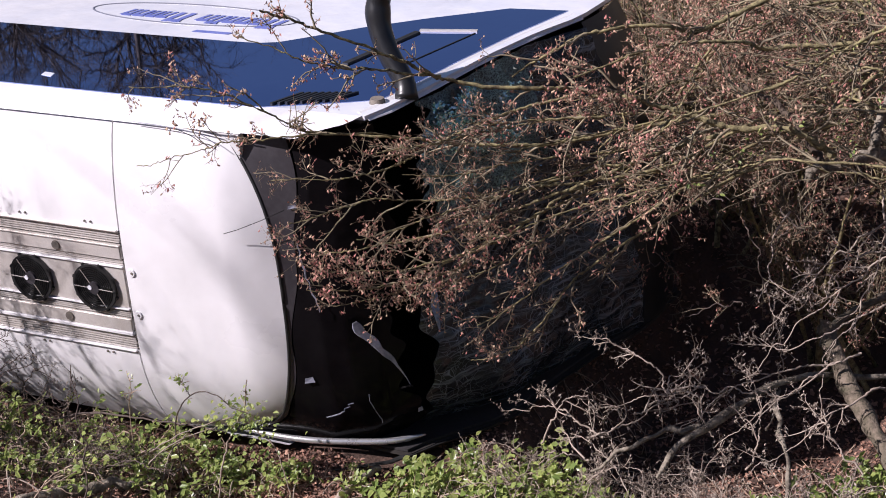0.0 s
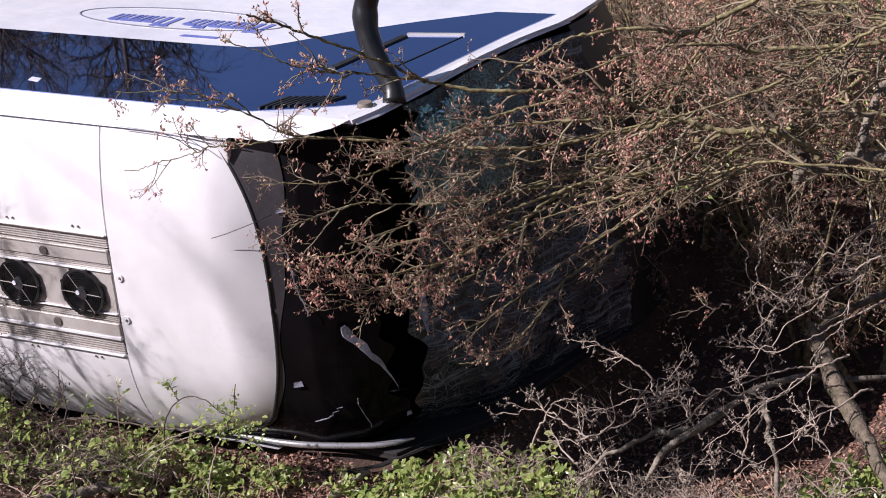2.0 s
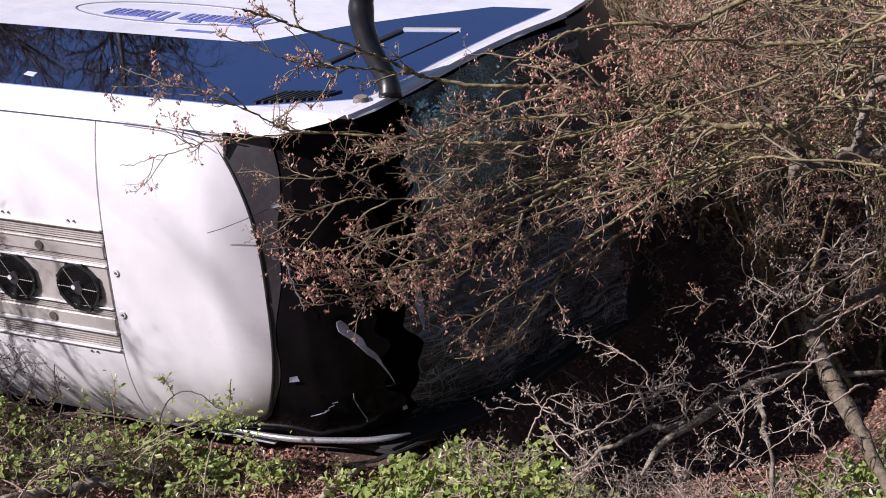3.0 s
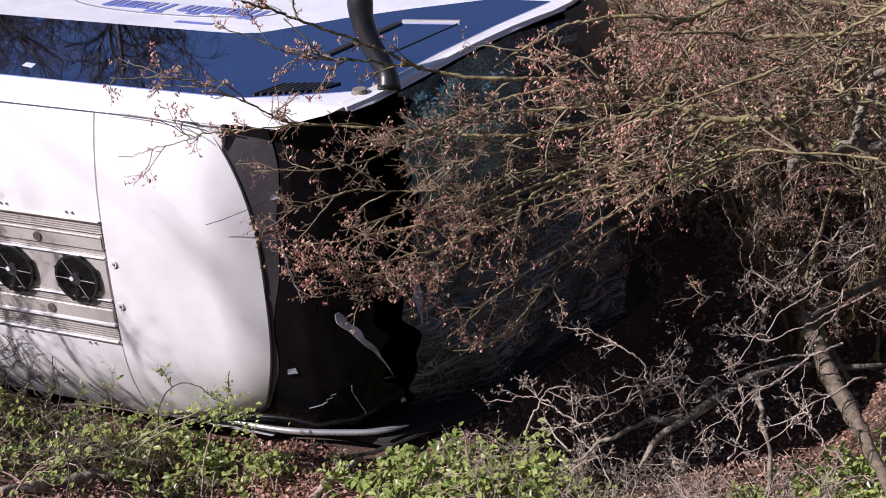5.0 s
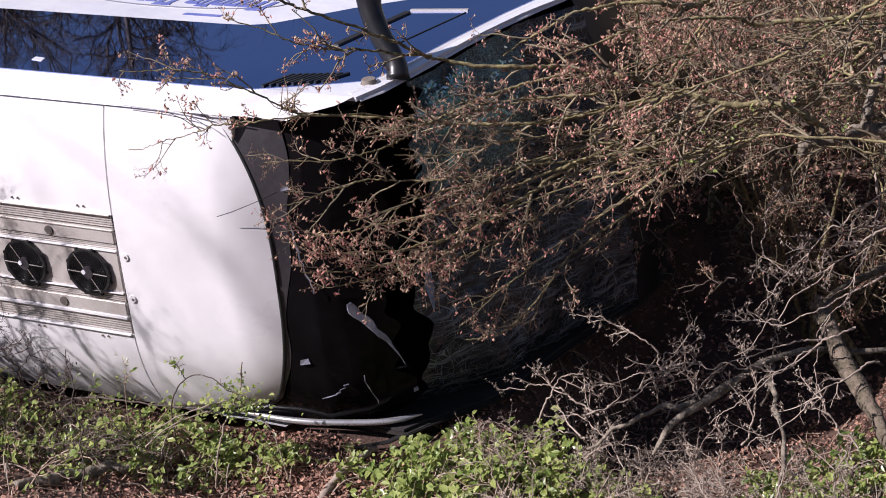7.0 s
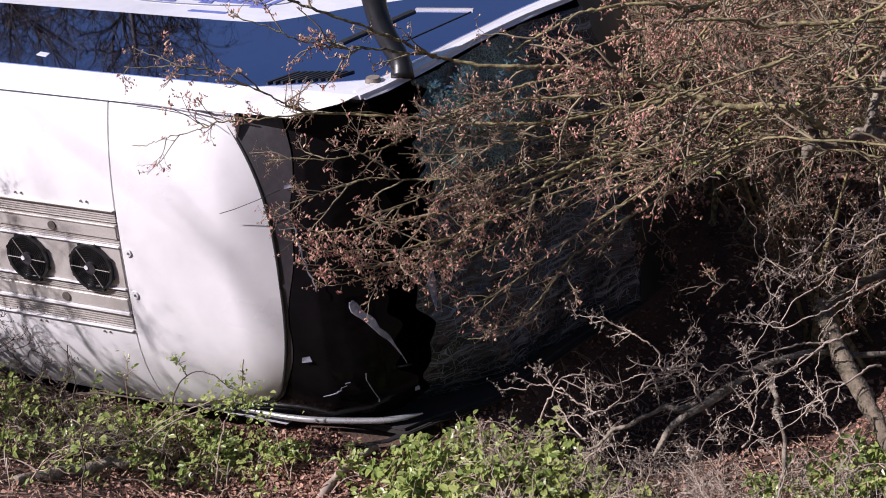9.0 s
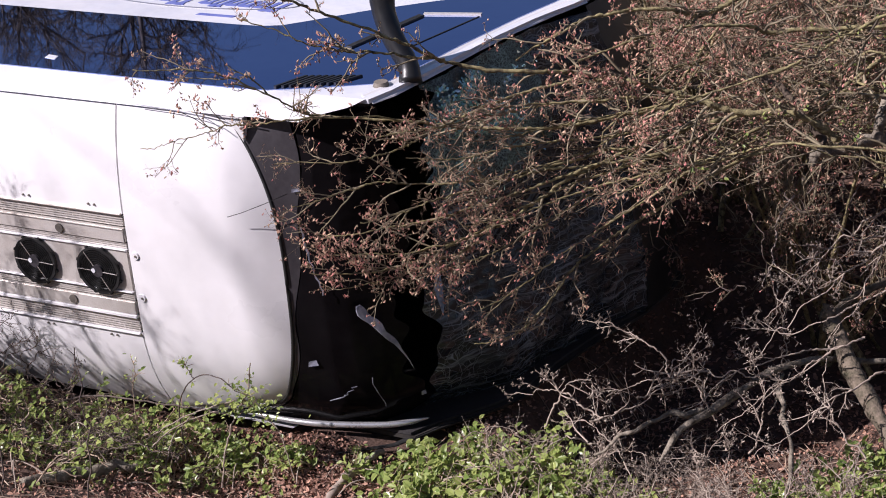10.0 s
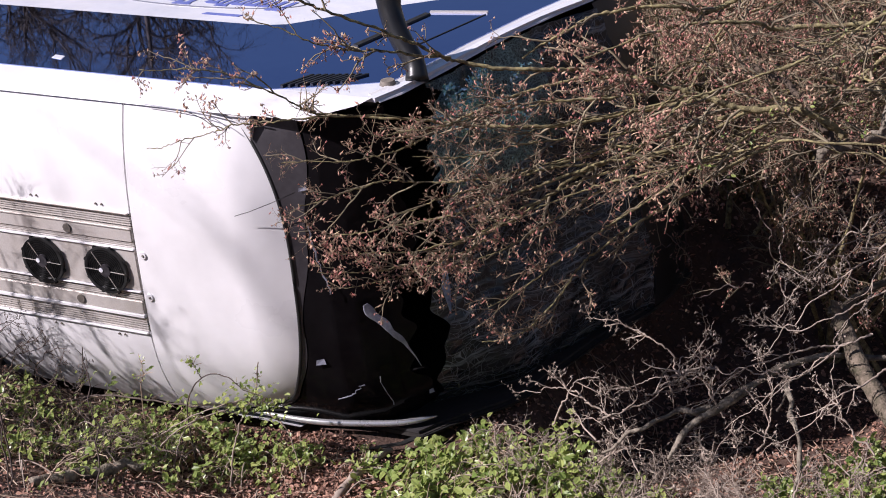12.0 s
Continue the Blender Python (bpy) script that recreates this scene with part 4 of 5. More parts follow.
def build_thorn_bush():
    rng = np.random.default_rng(5)
    # the long boughs that hang out over the windscreen
    L = [
        bent([(0.72, -0.45, 2.83), (0.74, -0.17, 2.64), (1.17, 0.1, 2.55), (1.37, 0.38, 2.42), (1.7, 0.65, 2.34), (1.96, 0.93, 2.29), (2.28, 1.2, 2.31), (3.0, 1.7, 2.35)], (0.008, 0.024), 1),
        bent([(1.1, -1.0, 2.04), (1.36, -0.76, 1.95), (1.45, -0.51, 1.89), (1.55, -0.27, 1.87), (1.74, -0.02, 1.91), (1.85, 0.22, 1.91), (2.16, 0.47, 2.08), (2.5, 0.71, 2.24), (2.78, 0.96, 2.28), (3.21, 1.2, 2.36)], (0.004, 0.022), 2),
        bent([(1.86, -0.5, 1.45), (1.98, -0.27, 1.41), (2.05, -0.03, 1.46), (2.19, 0.2, 1.67), (2.28, 0.43, 1.71), (2.53, 0.67, 1.85), (2.82, 0.9, 1.99), (3.2, 1.3, 2.2), (3.6, 1.7, 2.5)], (0.004, 0.018), 3),
        bent([(1.87, 0.3, 2.93), (2.14, 0.48, 3.09), (2.27, 0.66, 3.13), (2.63, 0.84, 3.15), (2.75, 1.02, 3.07), (2.96, 1.2, 3.15), (3.5, 1.7, 3.4), (4.2, 2.3, 3.6)], (0.008, 0.026), 4),
        bent([(2.35, 0.1, 3.04), (2.64, 0.36, 3.12), (2.8, 0.62, 3.12), (3.08, 0.88, 3.08), (3.25, 1.14, 2.97), (3.89, 1.4, 2.99), (4.6, 1.9, 3.0)], (0.007, 0.024), 5),
        bent([(2.81, 0.0, 2.73), (2.96, 0.25, 2.82), (3.4, 0.5, 2.94), (3.65, 0.75, 3.03), (4.0, 1.0, 3.2), (4.5, 1.4, 3.35)], (0.006, 0.018), 6),
        bent([(0.89, -0.9, 2.65), (1.24, -0.62, 2.6), (1.33, -0.33, 2.56), (1.34, -0.05, 2.53), (1.49, 0.23, 2.59), (1.78, 0.52, 2.65), (2.07, 0.8, 2.67)], (0.004, 0.014), 7),
        bent([(0.98, -0.9, 2.39), (1.15, -0.67, 2.4), (1.28, -0.44, 2.39), (1.5, -0.21, 2.31), (1.83, 0.01, 2.29), (2.1, 0.24, 2.3), (2.44, 0.47, 2.31), (2.72, 0.7, 2.31)], (0.004, 0.015), 8),
        bent([(1.36, -0.8, 2.3), (1.54, -0.58, 2.31), (1.64, -0.37, 2.29), (1.79, -0.15, 2.26), (1.95, 0.07, 2.29), (2.15, 0.28, 2.3), (2.47, 0.5, 2.37)], (0.004, 0.014), 9),
        bent([(1.55, -0.55, 2.62), (1.75, -0.3, 2.55), (1.95, 0.0, 2.5), (2.2, 0.4, 2.42), (2.6, 0.8, 2.4)], (0.004, 0.012), 21),
        bent([(1.70, -0.45, 2.05), (1.85, -0.2, 2.08), (2.05, 0.1, 2.15), (2.35, 0.4, 2.22), (2.7, 0.7, 2.3), (3.2, 1.2, 2.5)], (0.004, 0.014), 22),
        bent([(1.75, -0.1, 2.78), (1.95, 0.1, 2.74), (2.2, 0.35, 2.7), (2.6, 0.7, 2.62)], (0.004, 0.012), 23),
        bent([(1.85, -0.25, 2.40), (2.05, 0.05, 2.36), (2.3, 0.4, 2.36), (2.6, 0.85, 2.55), (2.75, 1.4, 2.85)], (0.004, 0.012), 30),
        bent([(1.72, 0.0, 2.52), (1.95, 0.2, 2.50), (2.3, 0.55, 2.5), (2.8, 1.0, 2.55)], (0.004, 0.012), 31),
        bent([(1.80, -0.40, 2.15), (2.0, -0.15, 2.17), (2.3, 0.2, 2.22), (2.75, 0.45, 2.30), (3.3, 0.8, 2.33)], (0.004, 0.012), 32),
        bent([(1.22, -0.90, 1.90), (1.42, -0.62, 1.86), (1.60, -0.35, 1.87), (1.8, -0.1, 1.93)], (0.003, 0.009), 28),
        bent([(1.14, -0.92, 2.12), (1.35, -0.66, 2.04), (1.55, -0.40, 1.98), (1.75, -0.1, 1.98)], (0.003, 0.009), 29),
        bent([(1.90, -0.45, 1.66), (2.08, -0.15, 1.74), (2.3, 0.2, 1.88), (2.6, 0.5, 2.05), (2.95, 0.85, 2.27), (3.4, 1.4, 2.5)], (0.004, 0.014), 24),
        bent([(1.65, -0.50, 1.88), (1.85, -0.25, 1.90), (2.1, 0.1, 1.98), (2.4, 0.55, 2.2), (2.6, 1.1, 2.5), (2.7, 1.7, 2.8)], (0.004, 0.013), 27),
        bent([(1.30, -0.55, 2.72), (1.45, -0.3, 2.66), (1.6, 0.0, 2.62), (1.9, 0.4, 2.6), (2.3, 0.8, 2.55)], (0.004, 0.011), 25),
        bent([(1.10, -0.85, 2.18), (1.35, -0.65, 2.17), (1.60, -0.35, 2.15), (1.9, -0.05, 2.2), (2.3, 0.3, 2.3)], (0.004, 0.012), 11),
    ]
    finish_shrub("thorn_bush", "budding thorn bush with lichened boughs hanging before the windscreen", "bush", [p for p, _ in L], [r for _, r in L], rng,
                 ((13, (0.12, 0.50), 0.0), (6, (0.05, 0.20), 0.02), (4, (0.018, 0.058), 0.1)), (M_LICHEN, M_TWIG, M_BUD), filt=before_screen, single=140, bud=0.0066, bloom=0.45)
    # the crown behind them
    L = [
        bent([(2.41, 0.2, 2.9), (2.63, 0.3, 2.87), (2.73, 0.4, 2.79), (2.94, 0.5, 2.71), (3.16, 0.6, 2.63), (3.45, 0.7, 2.62), (3.67, 0.8, 2.41)], (0.014, 0.032), 12),
    ]
    while len(L) < 84:
        k = len(L)
        s = np.array([rng.uniform(2.6, 5.6), rng.uniform(0.6, 4.6), rng.uniform(1.9, 3.0)])
        a = rng.uniform(2.6, 4.9)
        r = rng.uniform(0.8, 2.4)
        e = s + np.array([r * math.cos(a), r * math.sin(a), rng.uniform(-0.35, 0.4)])
        p, r = limb(s, e, (rng.uniform(-0.15, 0.15), rng.uniform(-0.15, 0.15), rng.uniform(-0.05, 0.16)), (rng.uniform(0.009, 0.024), 0.005), seed=20 + k, rough=0.09)
        if under_canopy(p[None])[0] or (p[:, 0] + 0.5 * p[:, 1]).min() < 2.15:
            continue
        L.append((p, r))
    finish_shrub("thorn_bush", "dense leafless thorn bush with pink buds before the coach", "bush", [p for p, _ in L], [r for _, r in L], rng,
                 ((12, (0.2, 0.75), -0.01), (6, (0.07, 0.26), 0.0), (4, (0.02, 0.07), 0.1)), (M_LICHEN, M_TWIG, M_BUD), filt=under_canopy, green=1500, single=160, bud=0.0075)
    # thin sprays reach out over the roof and the side glass
    L = [
        bent([(0.08, -1.0, 3.17), (0.41, -0.72, 3.09), (0.72, -0.45, 2.83)], (0.004, 0.008), 13),
        bent([(0.17, -1.15, 2.76), (0.38, -1.04, 2.79), (0.61, -0.94, 2.84), (0.77, -0.83, 2.83), (0.98, -0.6, 2.80), (1.2, 0.1, 2.56)], (0.003, 0.008), 14),
        bent([(0.9, -0.8, 3.62), (1.07, -0.56, 3.46), (1.3, -0.31, 3.25), (1.45, -0.07, 3.08), (1.53, 0.17, 2.94), (1.91, 0.41, 2.85), (2.1, 0.66, 2.76), (2.4, 0.9, 2.62)], (0.009, 0.020), 15),
        bent([(0.72, -0.8, 3.46), (1.01, -0.65, 3.3), (1.16, -0.5, 3.21), (1.36, -0.35, 3.17), (1.50, 0.1, 2.98)], (0.004, 0.012), 16),
    ]
    finish_shrub("thorn_branch", "thin budding thorn branches reaching out over the roof", "branch", [p for p, _ in L], [r for _, r in L], rng,
                 ((9, (0.10, 0.42), 0.03), (4, (0.05, 0.16), 0.05), (4, (0.015, 0.05), 0.1)), (M_LICHEN, M_TWIG, M_BUD), filt=inside_coach, single=36, thin=0.75, bud=0.007, bloom=0.8)
    # sparse growth in the hollow below the crown, its limbs coloured darker for shade
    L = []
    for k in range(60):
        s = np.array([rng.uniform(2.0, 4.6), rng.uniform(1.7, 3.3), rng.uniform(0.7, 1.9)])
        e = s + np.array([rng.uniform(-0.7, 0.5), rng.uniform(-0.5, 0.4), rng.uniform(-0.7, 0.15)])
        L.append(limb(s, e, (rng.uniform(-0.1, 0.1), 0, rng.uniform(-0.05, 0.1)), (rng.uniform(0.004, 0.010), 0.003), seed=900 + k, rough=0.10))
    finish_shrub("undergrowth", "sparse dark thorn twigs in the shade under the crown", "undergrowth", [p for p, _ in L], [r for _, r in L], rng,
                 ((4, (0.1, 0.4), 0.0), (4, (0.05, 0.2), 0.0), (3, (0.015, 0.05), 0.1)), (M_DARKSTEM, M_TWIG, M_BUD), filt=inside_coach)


build_thorn_bush()


def build_hedge():
    rng = np.random.default_rng(9)
    limbs, radii = [], []
    for k in range(22):
        a = rng.uniform(0, 2 * math.pi)
        s = np.array([rng.normal() * 0.25, rng.normal() * 0.25, -0.1])
        e = np.array([math.cos(a) * rng.uniform(0.5, 1.6), math.sin(a) * rng.uniform(0.5, 1.6), rng.uniform(1.4, 2.9)])
        p, r = limb(s, e, (0.2 * math.cos(a), 0.2 * math.sin(a), 0.2), (rng.uniform(0.02, 0.04), 0.006), seed=100 + k)
        limbs.append(p)
        radii.append(r)
    first = finish_shrub("hedge_shrub", "leafless budding hedge shrub near the coach", "shrub", limbs, radii, rng,
                         ((11, (0.3, 0.8), 0.1), (6, (0.12, 0.35), 0.05), (3, (0.03, 0.1), 0.1)), (M_LICHEN, M_TWIG, M_BUD), at=(4.6, 4.6, float(ground_height(4.6, 4.6))), group="hedge shrubs")
    # the last copy stands out of view, added only to shade the lower roof
    for x, y, rz in ((3.0, 5.6, 40), (6.0, 4.0, 90), (1.4, 6.4, 200), (4.4, 7.2, 130), (2.6, 8.6, 290), (6.4, 6.4, 10), (0.2, 8.0, 75), (5.2, 10, 160), (-1.6, 9.2, 240), (1.2, 11.0, 20), (3.0, 3.9, 330), (2.0, 4.9, 270), (1.0, 5.2, 60), (2.2, 7.0, 190), (0.4, 6.8, 310), (-4.75, -1.75, 15)):
        copy_thing(first, pose(x, y, float(ground_height(x, y)), 0, 0, rz))


build_hedge()


def build_fallen_wood():
    def log(name, label, pts, r, mat=M_BARK, parent=None):
        n, sides = 60, 14
        p = spline(pts, n)
        rng = np.random.default_rng(int(abs(pts[0][0]) * 100))
        knots = np.interp(np.linspace(0, 14, n), np.arange(15), rng.normal(size=15))
        p += np.stack([np.interp(np.linspace(0, 10, n), np.arange(11), rng.normal(size=11) * 0.012) for _ in range(3)], -1)
        rr = np.interp(np.linspace(0, 1, n), np.linspace(0, 1, len(r)), r) * (1 + 0.13 * knots)
        v, f = tubes(p[None], rr[None], sides)
        mid = np.repeat(p, sides, 0)
        for i in range(len(v)):
            q = Vector(v[i])
            v[i] = mid[i] + (v[i] - mid[i]) * (1 + 0.34 * noise.noise(q * 9) + 0.22 * noise.noise(q * 26))
        faces = [tuple(q) for q in f] + [tuple(range(sides))[::-1], tuple(range(len(v) - sides, len(v)))]
        ob = link(name, v, faces, mat, parent, "", True)
        return ob if parent else tagged(ob, label, "branch")
    old = thing("old_tree", "leaning lichened old trunk at the foot of the bush", "tree", (0, 0, 0))
    log("trunk", "", [(4.35, 0.45, 0.20), (4.10, 0.70, 0.40), (3.80, 1.10, 0.58), (3.54, 1.36, 0.78), (3.48, 1.60, 0.92), (3.80, 1.97, 1.0), (4.3, 2.4, 1.15)], (0.060, 0.056, 0.054, 0.048, 0.032, 0.028, 0.028), M_MOSSY, old)
    log("branch_stub", "", [(3.55, 1.36, 0.78), (3.46, 1.40, 0.88), (3.44, 1.45, 0.98)], (0.05, 0.04, 0.035), M_MOSSY, old)
    log("fallen_branch", "grey fallen branch among the twigs", [(3.95, 1.55, 0.62), (3.56, 1.31, 0.67), (3.24, 1.02, 0.72), (3.05, 0.78, 0.62), (2.97, 0.60, 0.62), (2.80, 0.34, 0.52), (2.74, 0.22, 0.40)], (0.016, 0.019, 0.022, 0.026, 0.024, 0.022, 0.012))
    log("fallen_branch", "thin grey branch lying across the twigs", [(3.25, 1.05, 0.68), (3.35, 0.75, 0.60), (3.5, 0.45, 0.45), (3.55, 0.2, 0.22)], (0.014, 0.018, 0.016, 0.009))
    log("fallen_branch", "thin grey branch lying across the twigs", [(2.95, 0.55, 0.60), (2.7, 0.5, 0.56), (2.45, 0.35, 0.45), (2.25, 0.3, 0.3)], (0.015, 0.016, 0.013, 0.008))
    log("fallen_branch", "short grey fallen branch lying in the brambles", [(-0.98, -1.45, 0.44), (-0.84, -1.08, 0.33), (-0.72, -0.86, 0.27), (-0.57, -0.66, 0.20)], (0.036, 0.034, 0.03, 0.018))
    log("fallen_branch", "bleached crooked branch in front of the coach", [(0.68, -0.52, 0.03), (0.64, -0.33, 0.05), (0.66, -0.12, 0.07), (0.68, 0.07, 0.07), (0.72, 0.22, 0.05)], (0.022, 0.027, 0.03, 0.026, 0.014), M_STEM)
    log("cut_stake", "short pale sawn-off stake among the brambles", [(1.66, -0.20, -0.08), (1.655, -0.18, 0.02), (1.65, -0.16, 0.10), (1.648, -0.15, 0.15)], (0.016, 0.017, 0.017, 0.016), M_STEM)
    fork = thing("forked_limb", "thick grey forked limb with a knotted end", "branch", (0, 0, 0))
    log("limb", "", [(5.0, 1.6, 2.42), (4.4, 1.27, 2.38), (3.92, 1.01, 2.37), (3.72, 0.90, 2.36), (3.56, 0.81, 2.34), (3.50, 0.79, 2.26)], (0.05, 0.045, 0.042, 0.04, 0.036, 0.02), M_BARK, fork)
    log("side_limb", "", [(3.86, 0.97, 2.38), (3.87, 1.02, 2.5), (3.93, 1.14, 2.72), (4.1, 1.3, 2.95)], (0.032, 0.03, 0.026, 0.02), M_BARK, fork)
    log("side_limb", "", [(3.58, 0.82, 2.35), (3.45, 0.95, 2.45), (3.2, 1.2, 2.55), (2.9, 1.4, 2.58)], (0.022, 0.022, 0.02, 0.015), M_DARKBARK, fork)


build_fallen_wood()


def build_low_thicket():
    """Bare tangled stems low in front of the bush."""
    rng = np.random.default_rng(21)
    limbs, radii = [], []
    for k in range(60):
        s = np.array([rng.uniform(1.9, 4.7), rng.uniform(-0.9, 0.75), 0])
        s[2] = float(ground_height(s[0], s[1])) - 0.03
        e = s + np.array([rng.uniform(-0.9, 0.6), rng.uniform(-0.6, 0.5), rng.uniform(0.12, 0.55)])
        p, r = limb(s, e, (0, 0, rng.uniform(0.05, 0.2)), (rng.uniform(0.005, 0.012), 0.003), seed=300 + k, rough=0.06)
        limbs.append(p)
        radii.append(r)
    for k in range(60):
        s = np.array([rng.uniform(2.2, 4.7), rng.uniform(-0.9, 0.5), 0])
        s[2] = float(ground_height(s[0], s[1])) - 0.03
        e = s + np.array([rng.uniform(-0.7, 0.5), rng.uniform(-0.4, 0.4), rng.uniform(0.03, 0.25)])
        p, r = limb(s, e, (0, 0, rng.uniform(0.02, 0.1)), (rng.uniform(0.004, 0.009), 0.003), seed=380 + k, rough=0.06)
        limbs.append(p)
        radii.append(r)
    finish_shrub("low_thicket", "tangle of bare pale stems and twigs on the ground", "thicket", limbs, radii, rng,
                 ((7, (0.12, 0.42), -0.03), (5, (0.05, 0.20), 0.05), (3, (0.015, 0.05), 0.1)), (M_STEM, M_STEM, M_STEM), filt=inside_coach, bud=0.006, thin=0.95, bloom=0.6)


build_low_thicket()


def build_pale_stems():
    """Thin pale stems that hang out of the bush into the sun."""
    rng = np.random.default_rng(31)
    L = [limb(a, b, bow, (0.010, 0.003), n=14, seed=700 + k, rough=0.05) for k, (a, b, bow) in enumerate(PALE)]
    finish_shrub("pale_stems", "thin pale crooked stems hanging out of the bush", "stems", [p for p, _ in L], [r for _, r in L], rng,
                 ((5, (0.12, 0.40), 0.02), (4, (0.05, 0.18), 0.05), (3, (0.015, 0.05), 0.1)), (M_STEM, M_STEM, M_STEM), filt=inside_coach, bud=0.006, thin=0.68, bloom=0.5)


PALE = (
    ((3.98, 1.0, 1.75), (3.20, 0.50, 1.02), (0.0, 0.0, 0.06)),
    ((4.05, 1.2, 2.0), (3.30, 0.70, 1.25), (0.0, 0.0, 0.08)),
    ((3.95, 1.2, 1.35), (3.05, 0.75, 1.10), (0.0, 0.0, -0.10)),
    ((3.85, 1.25, 2.05), (3.62, 0.80, 1.05), (0.12, 0.0, 0.0)),
    ((3.90, 1.35, 1.60), (3.30, 0.95, 1.40), (0.0, 0.0, 0.08)),
    ((3.35, 1.0, 1.95), (3.35, 0.75, 1.30), (-0.10, 0.0, 0.0)),
    ((3.80, 1.00, 1.05), (3.05, 0.35, 0.55), (0.0, 0.0, 0.08)),
    ((4.00, 0.80, 0.95), (3.30, 0.10, 0.60), (0.05, 0.0, 0.10)),
    ((3.60, 1.20, 0.85), (2.70, 0.45, 0.50), (0.0, 0.0, 0.14)),
    ((3.30, 0.90, 0.70), (2.55, 0.65, 0.62), (0.0, 0.0, 0.10)),
    ((3.95, 0.50, 0.50), (3.70, 0.60, 1.10), (-0.10, 0.0, 0.0)),
    ((3.20, 0.55, 0.35), (3.15, 0.70, 0.98), (0.10, 0.0, 0.0)),
    ((2.80, 1.10, 0.20), (2.75, 0.95, 1.00), (-0.08, 0.0, 0.0)),
    ((3.10, 1.30, 0.20), (3.20, 1.20, 1.20), (0.10, 0.0, 0.0)),
    ((1.89, 0.35, 0.40), (2.26, 0.50, 0.56), (0.0, 0.0, 0.26)),
    ((2.30, 0.40, 0.50), (1.62, 0.50, 0.56), (0.0, 0.0, 0.10)),
    ((2.60, 0.80, 0.66), (1.89, 1.00, 0.83), (0.1, 0.0, 0.10)),
    ((2.46, 0.55, 0.62), (2.78, 0.92, 1.00), (0.0, 0.0, -0.08)),
    ((2.85, 0.80, 0.75), (2.20, 0.60, 0.52), (0.0, 0.0, 0.03)),
    ((2.35, 0.10, 0.50), (1.95, -0.15, 0.45), (0.0, 0.0, 0.12)),
    ((2.20, 0.35, 0.50), (2.80, 0.80, 0.80), (0.0, 0.0, -0.06)),
)
build_pale_stems()


def build_bramble(at, seed, reach, amount, label, group="brambles"):
    rng = np.random.default_rng(seed)
    th = thing("bramble", label, "bramble", at, group)
    canes, rad, pts, nor = [], [], [], []
    for k in range(amount):
        a = rng.uniform(0, 2 * math.pi)
        L = reach * rng.uniform(0.5, 1.1)
        h = rng.uniform(0.12, 0.42) * reach
        t = np.linspace(0, 1, 9)[:, None]
        s = rng.normal(size=3) * [0.18, 0.14, 0] * reach
        s[2] = float(ground_height(at[0] + s[0], at[1] + s[1])) - at[2]
        e = s + L * np.array([math.cos(a), math.sin(a), 0.0])
        P = s + (e - s) * t + np.array([0, 0, h]) * 4 * t * (1 - 0.75 * t)
        g = ground_height(at[0] + P[:, 0], at[1] + P[:, 1]) - at[2]
        P[:, 2] = np.maximum(P[:, 2], g + 0.01)
        P[1:] += rng.normal(size=(8, 3)) * 0.012
        P[:, 1] = np.where(at[0] + P[:, 0] < 0.4, np.minimum(P[:, 1], -0.06 - at[1]), P[:, 1])   # they lean on the roof
        canes.append(P)
        rad.append(np.linspace(0.006, 0.003, 9))
    P0, R0 = np.array(canes), np.array(rad)
    P1, R1 = grow(rng, P0, R0, 4, (0.06, 0.28), 50, 4, 0.4, 0.003)
    for P, R in zip(P0, R0):
        v, f = tubes(P[None], R[None], 5)
        link_fast("cane", v, f, M_CANE, th, smooth=True)
    v, f = tubes(P1, R1, 4)
    link_fast("shoot_growth", v, f, M_CANE, th, smooth=True, kind="stuff")
    dry = []
    for k in range(max(2, amount // 4)):
        a = rng.uniform(math.pi, 2 * math.pi)
        L, h = reach * rng.uniform(0.7, 1.3), rng.uniform(0.2, 0.45) * reach
        t = np.linspace(0, 1, 14)[:, None]
        sp = rng.normal(size=3) * [0.25, 0.1, 0] * reach
        sp[2] = float(ground_height(at[0] + sp[0], at[1] + sp[1])) - at[2]
        P = sp + L * np.array([math.cos(a), math.sin(a), 0.0]) * t + np.array([0, 0, h]) * 4 * t * (1 - 0.85 * t)
        g = ground_height(at[0] + P[:, 0], at[1] + P[:, 1]) - at[2]
        P[:, 2] = np.maximum(P[:, 2], g + 0.01)
        dry.append(P)
    for P in dry:
        v, f = tubes(P[None], np.linspace(0.006, 0.0035, 14)[None], 5)
        link_fast("dry_cane", v, f, M_STEM, th, "pale dry arching cane", True)
    C = np.concatenate([P1[:, 1], P1[:, 2], P1[:, 3], P1[:, 3] + rng.normal(size=P1[:, 3].shape) * 0.02, P1[:, 2] + rng.normal(size=P1[:, 3].shape) * 0.03, P1[:, 3] + rng.normal(size=P1[:, 3].shape) * 0.035])
    # leaves crowd on some shoots and leave others bare
    crowd = np.sin(9 * C[:, 0] + seed) + np.sin(11 * C[:, 1] + 2 * seed) + np.sin(13 * C[:, 2])
    C = C[crowd > -0.1]
    v, f = leaves(rng, C, np.array([[-0.3, -0.35, 0.85]]), 0.060 if at[0] > 0.9 else 0.050)
    link_fast("foliage", v, f, M_LEAF, th, "fresh yellow-green leaves", False, "stuff")


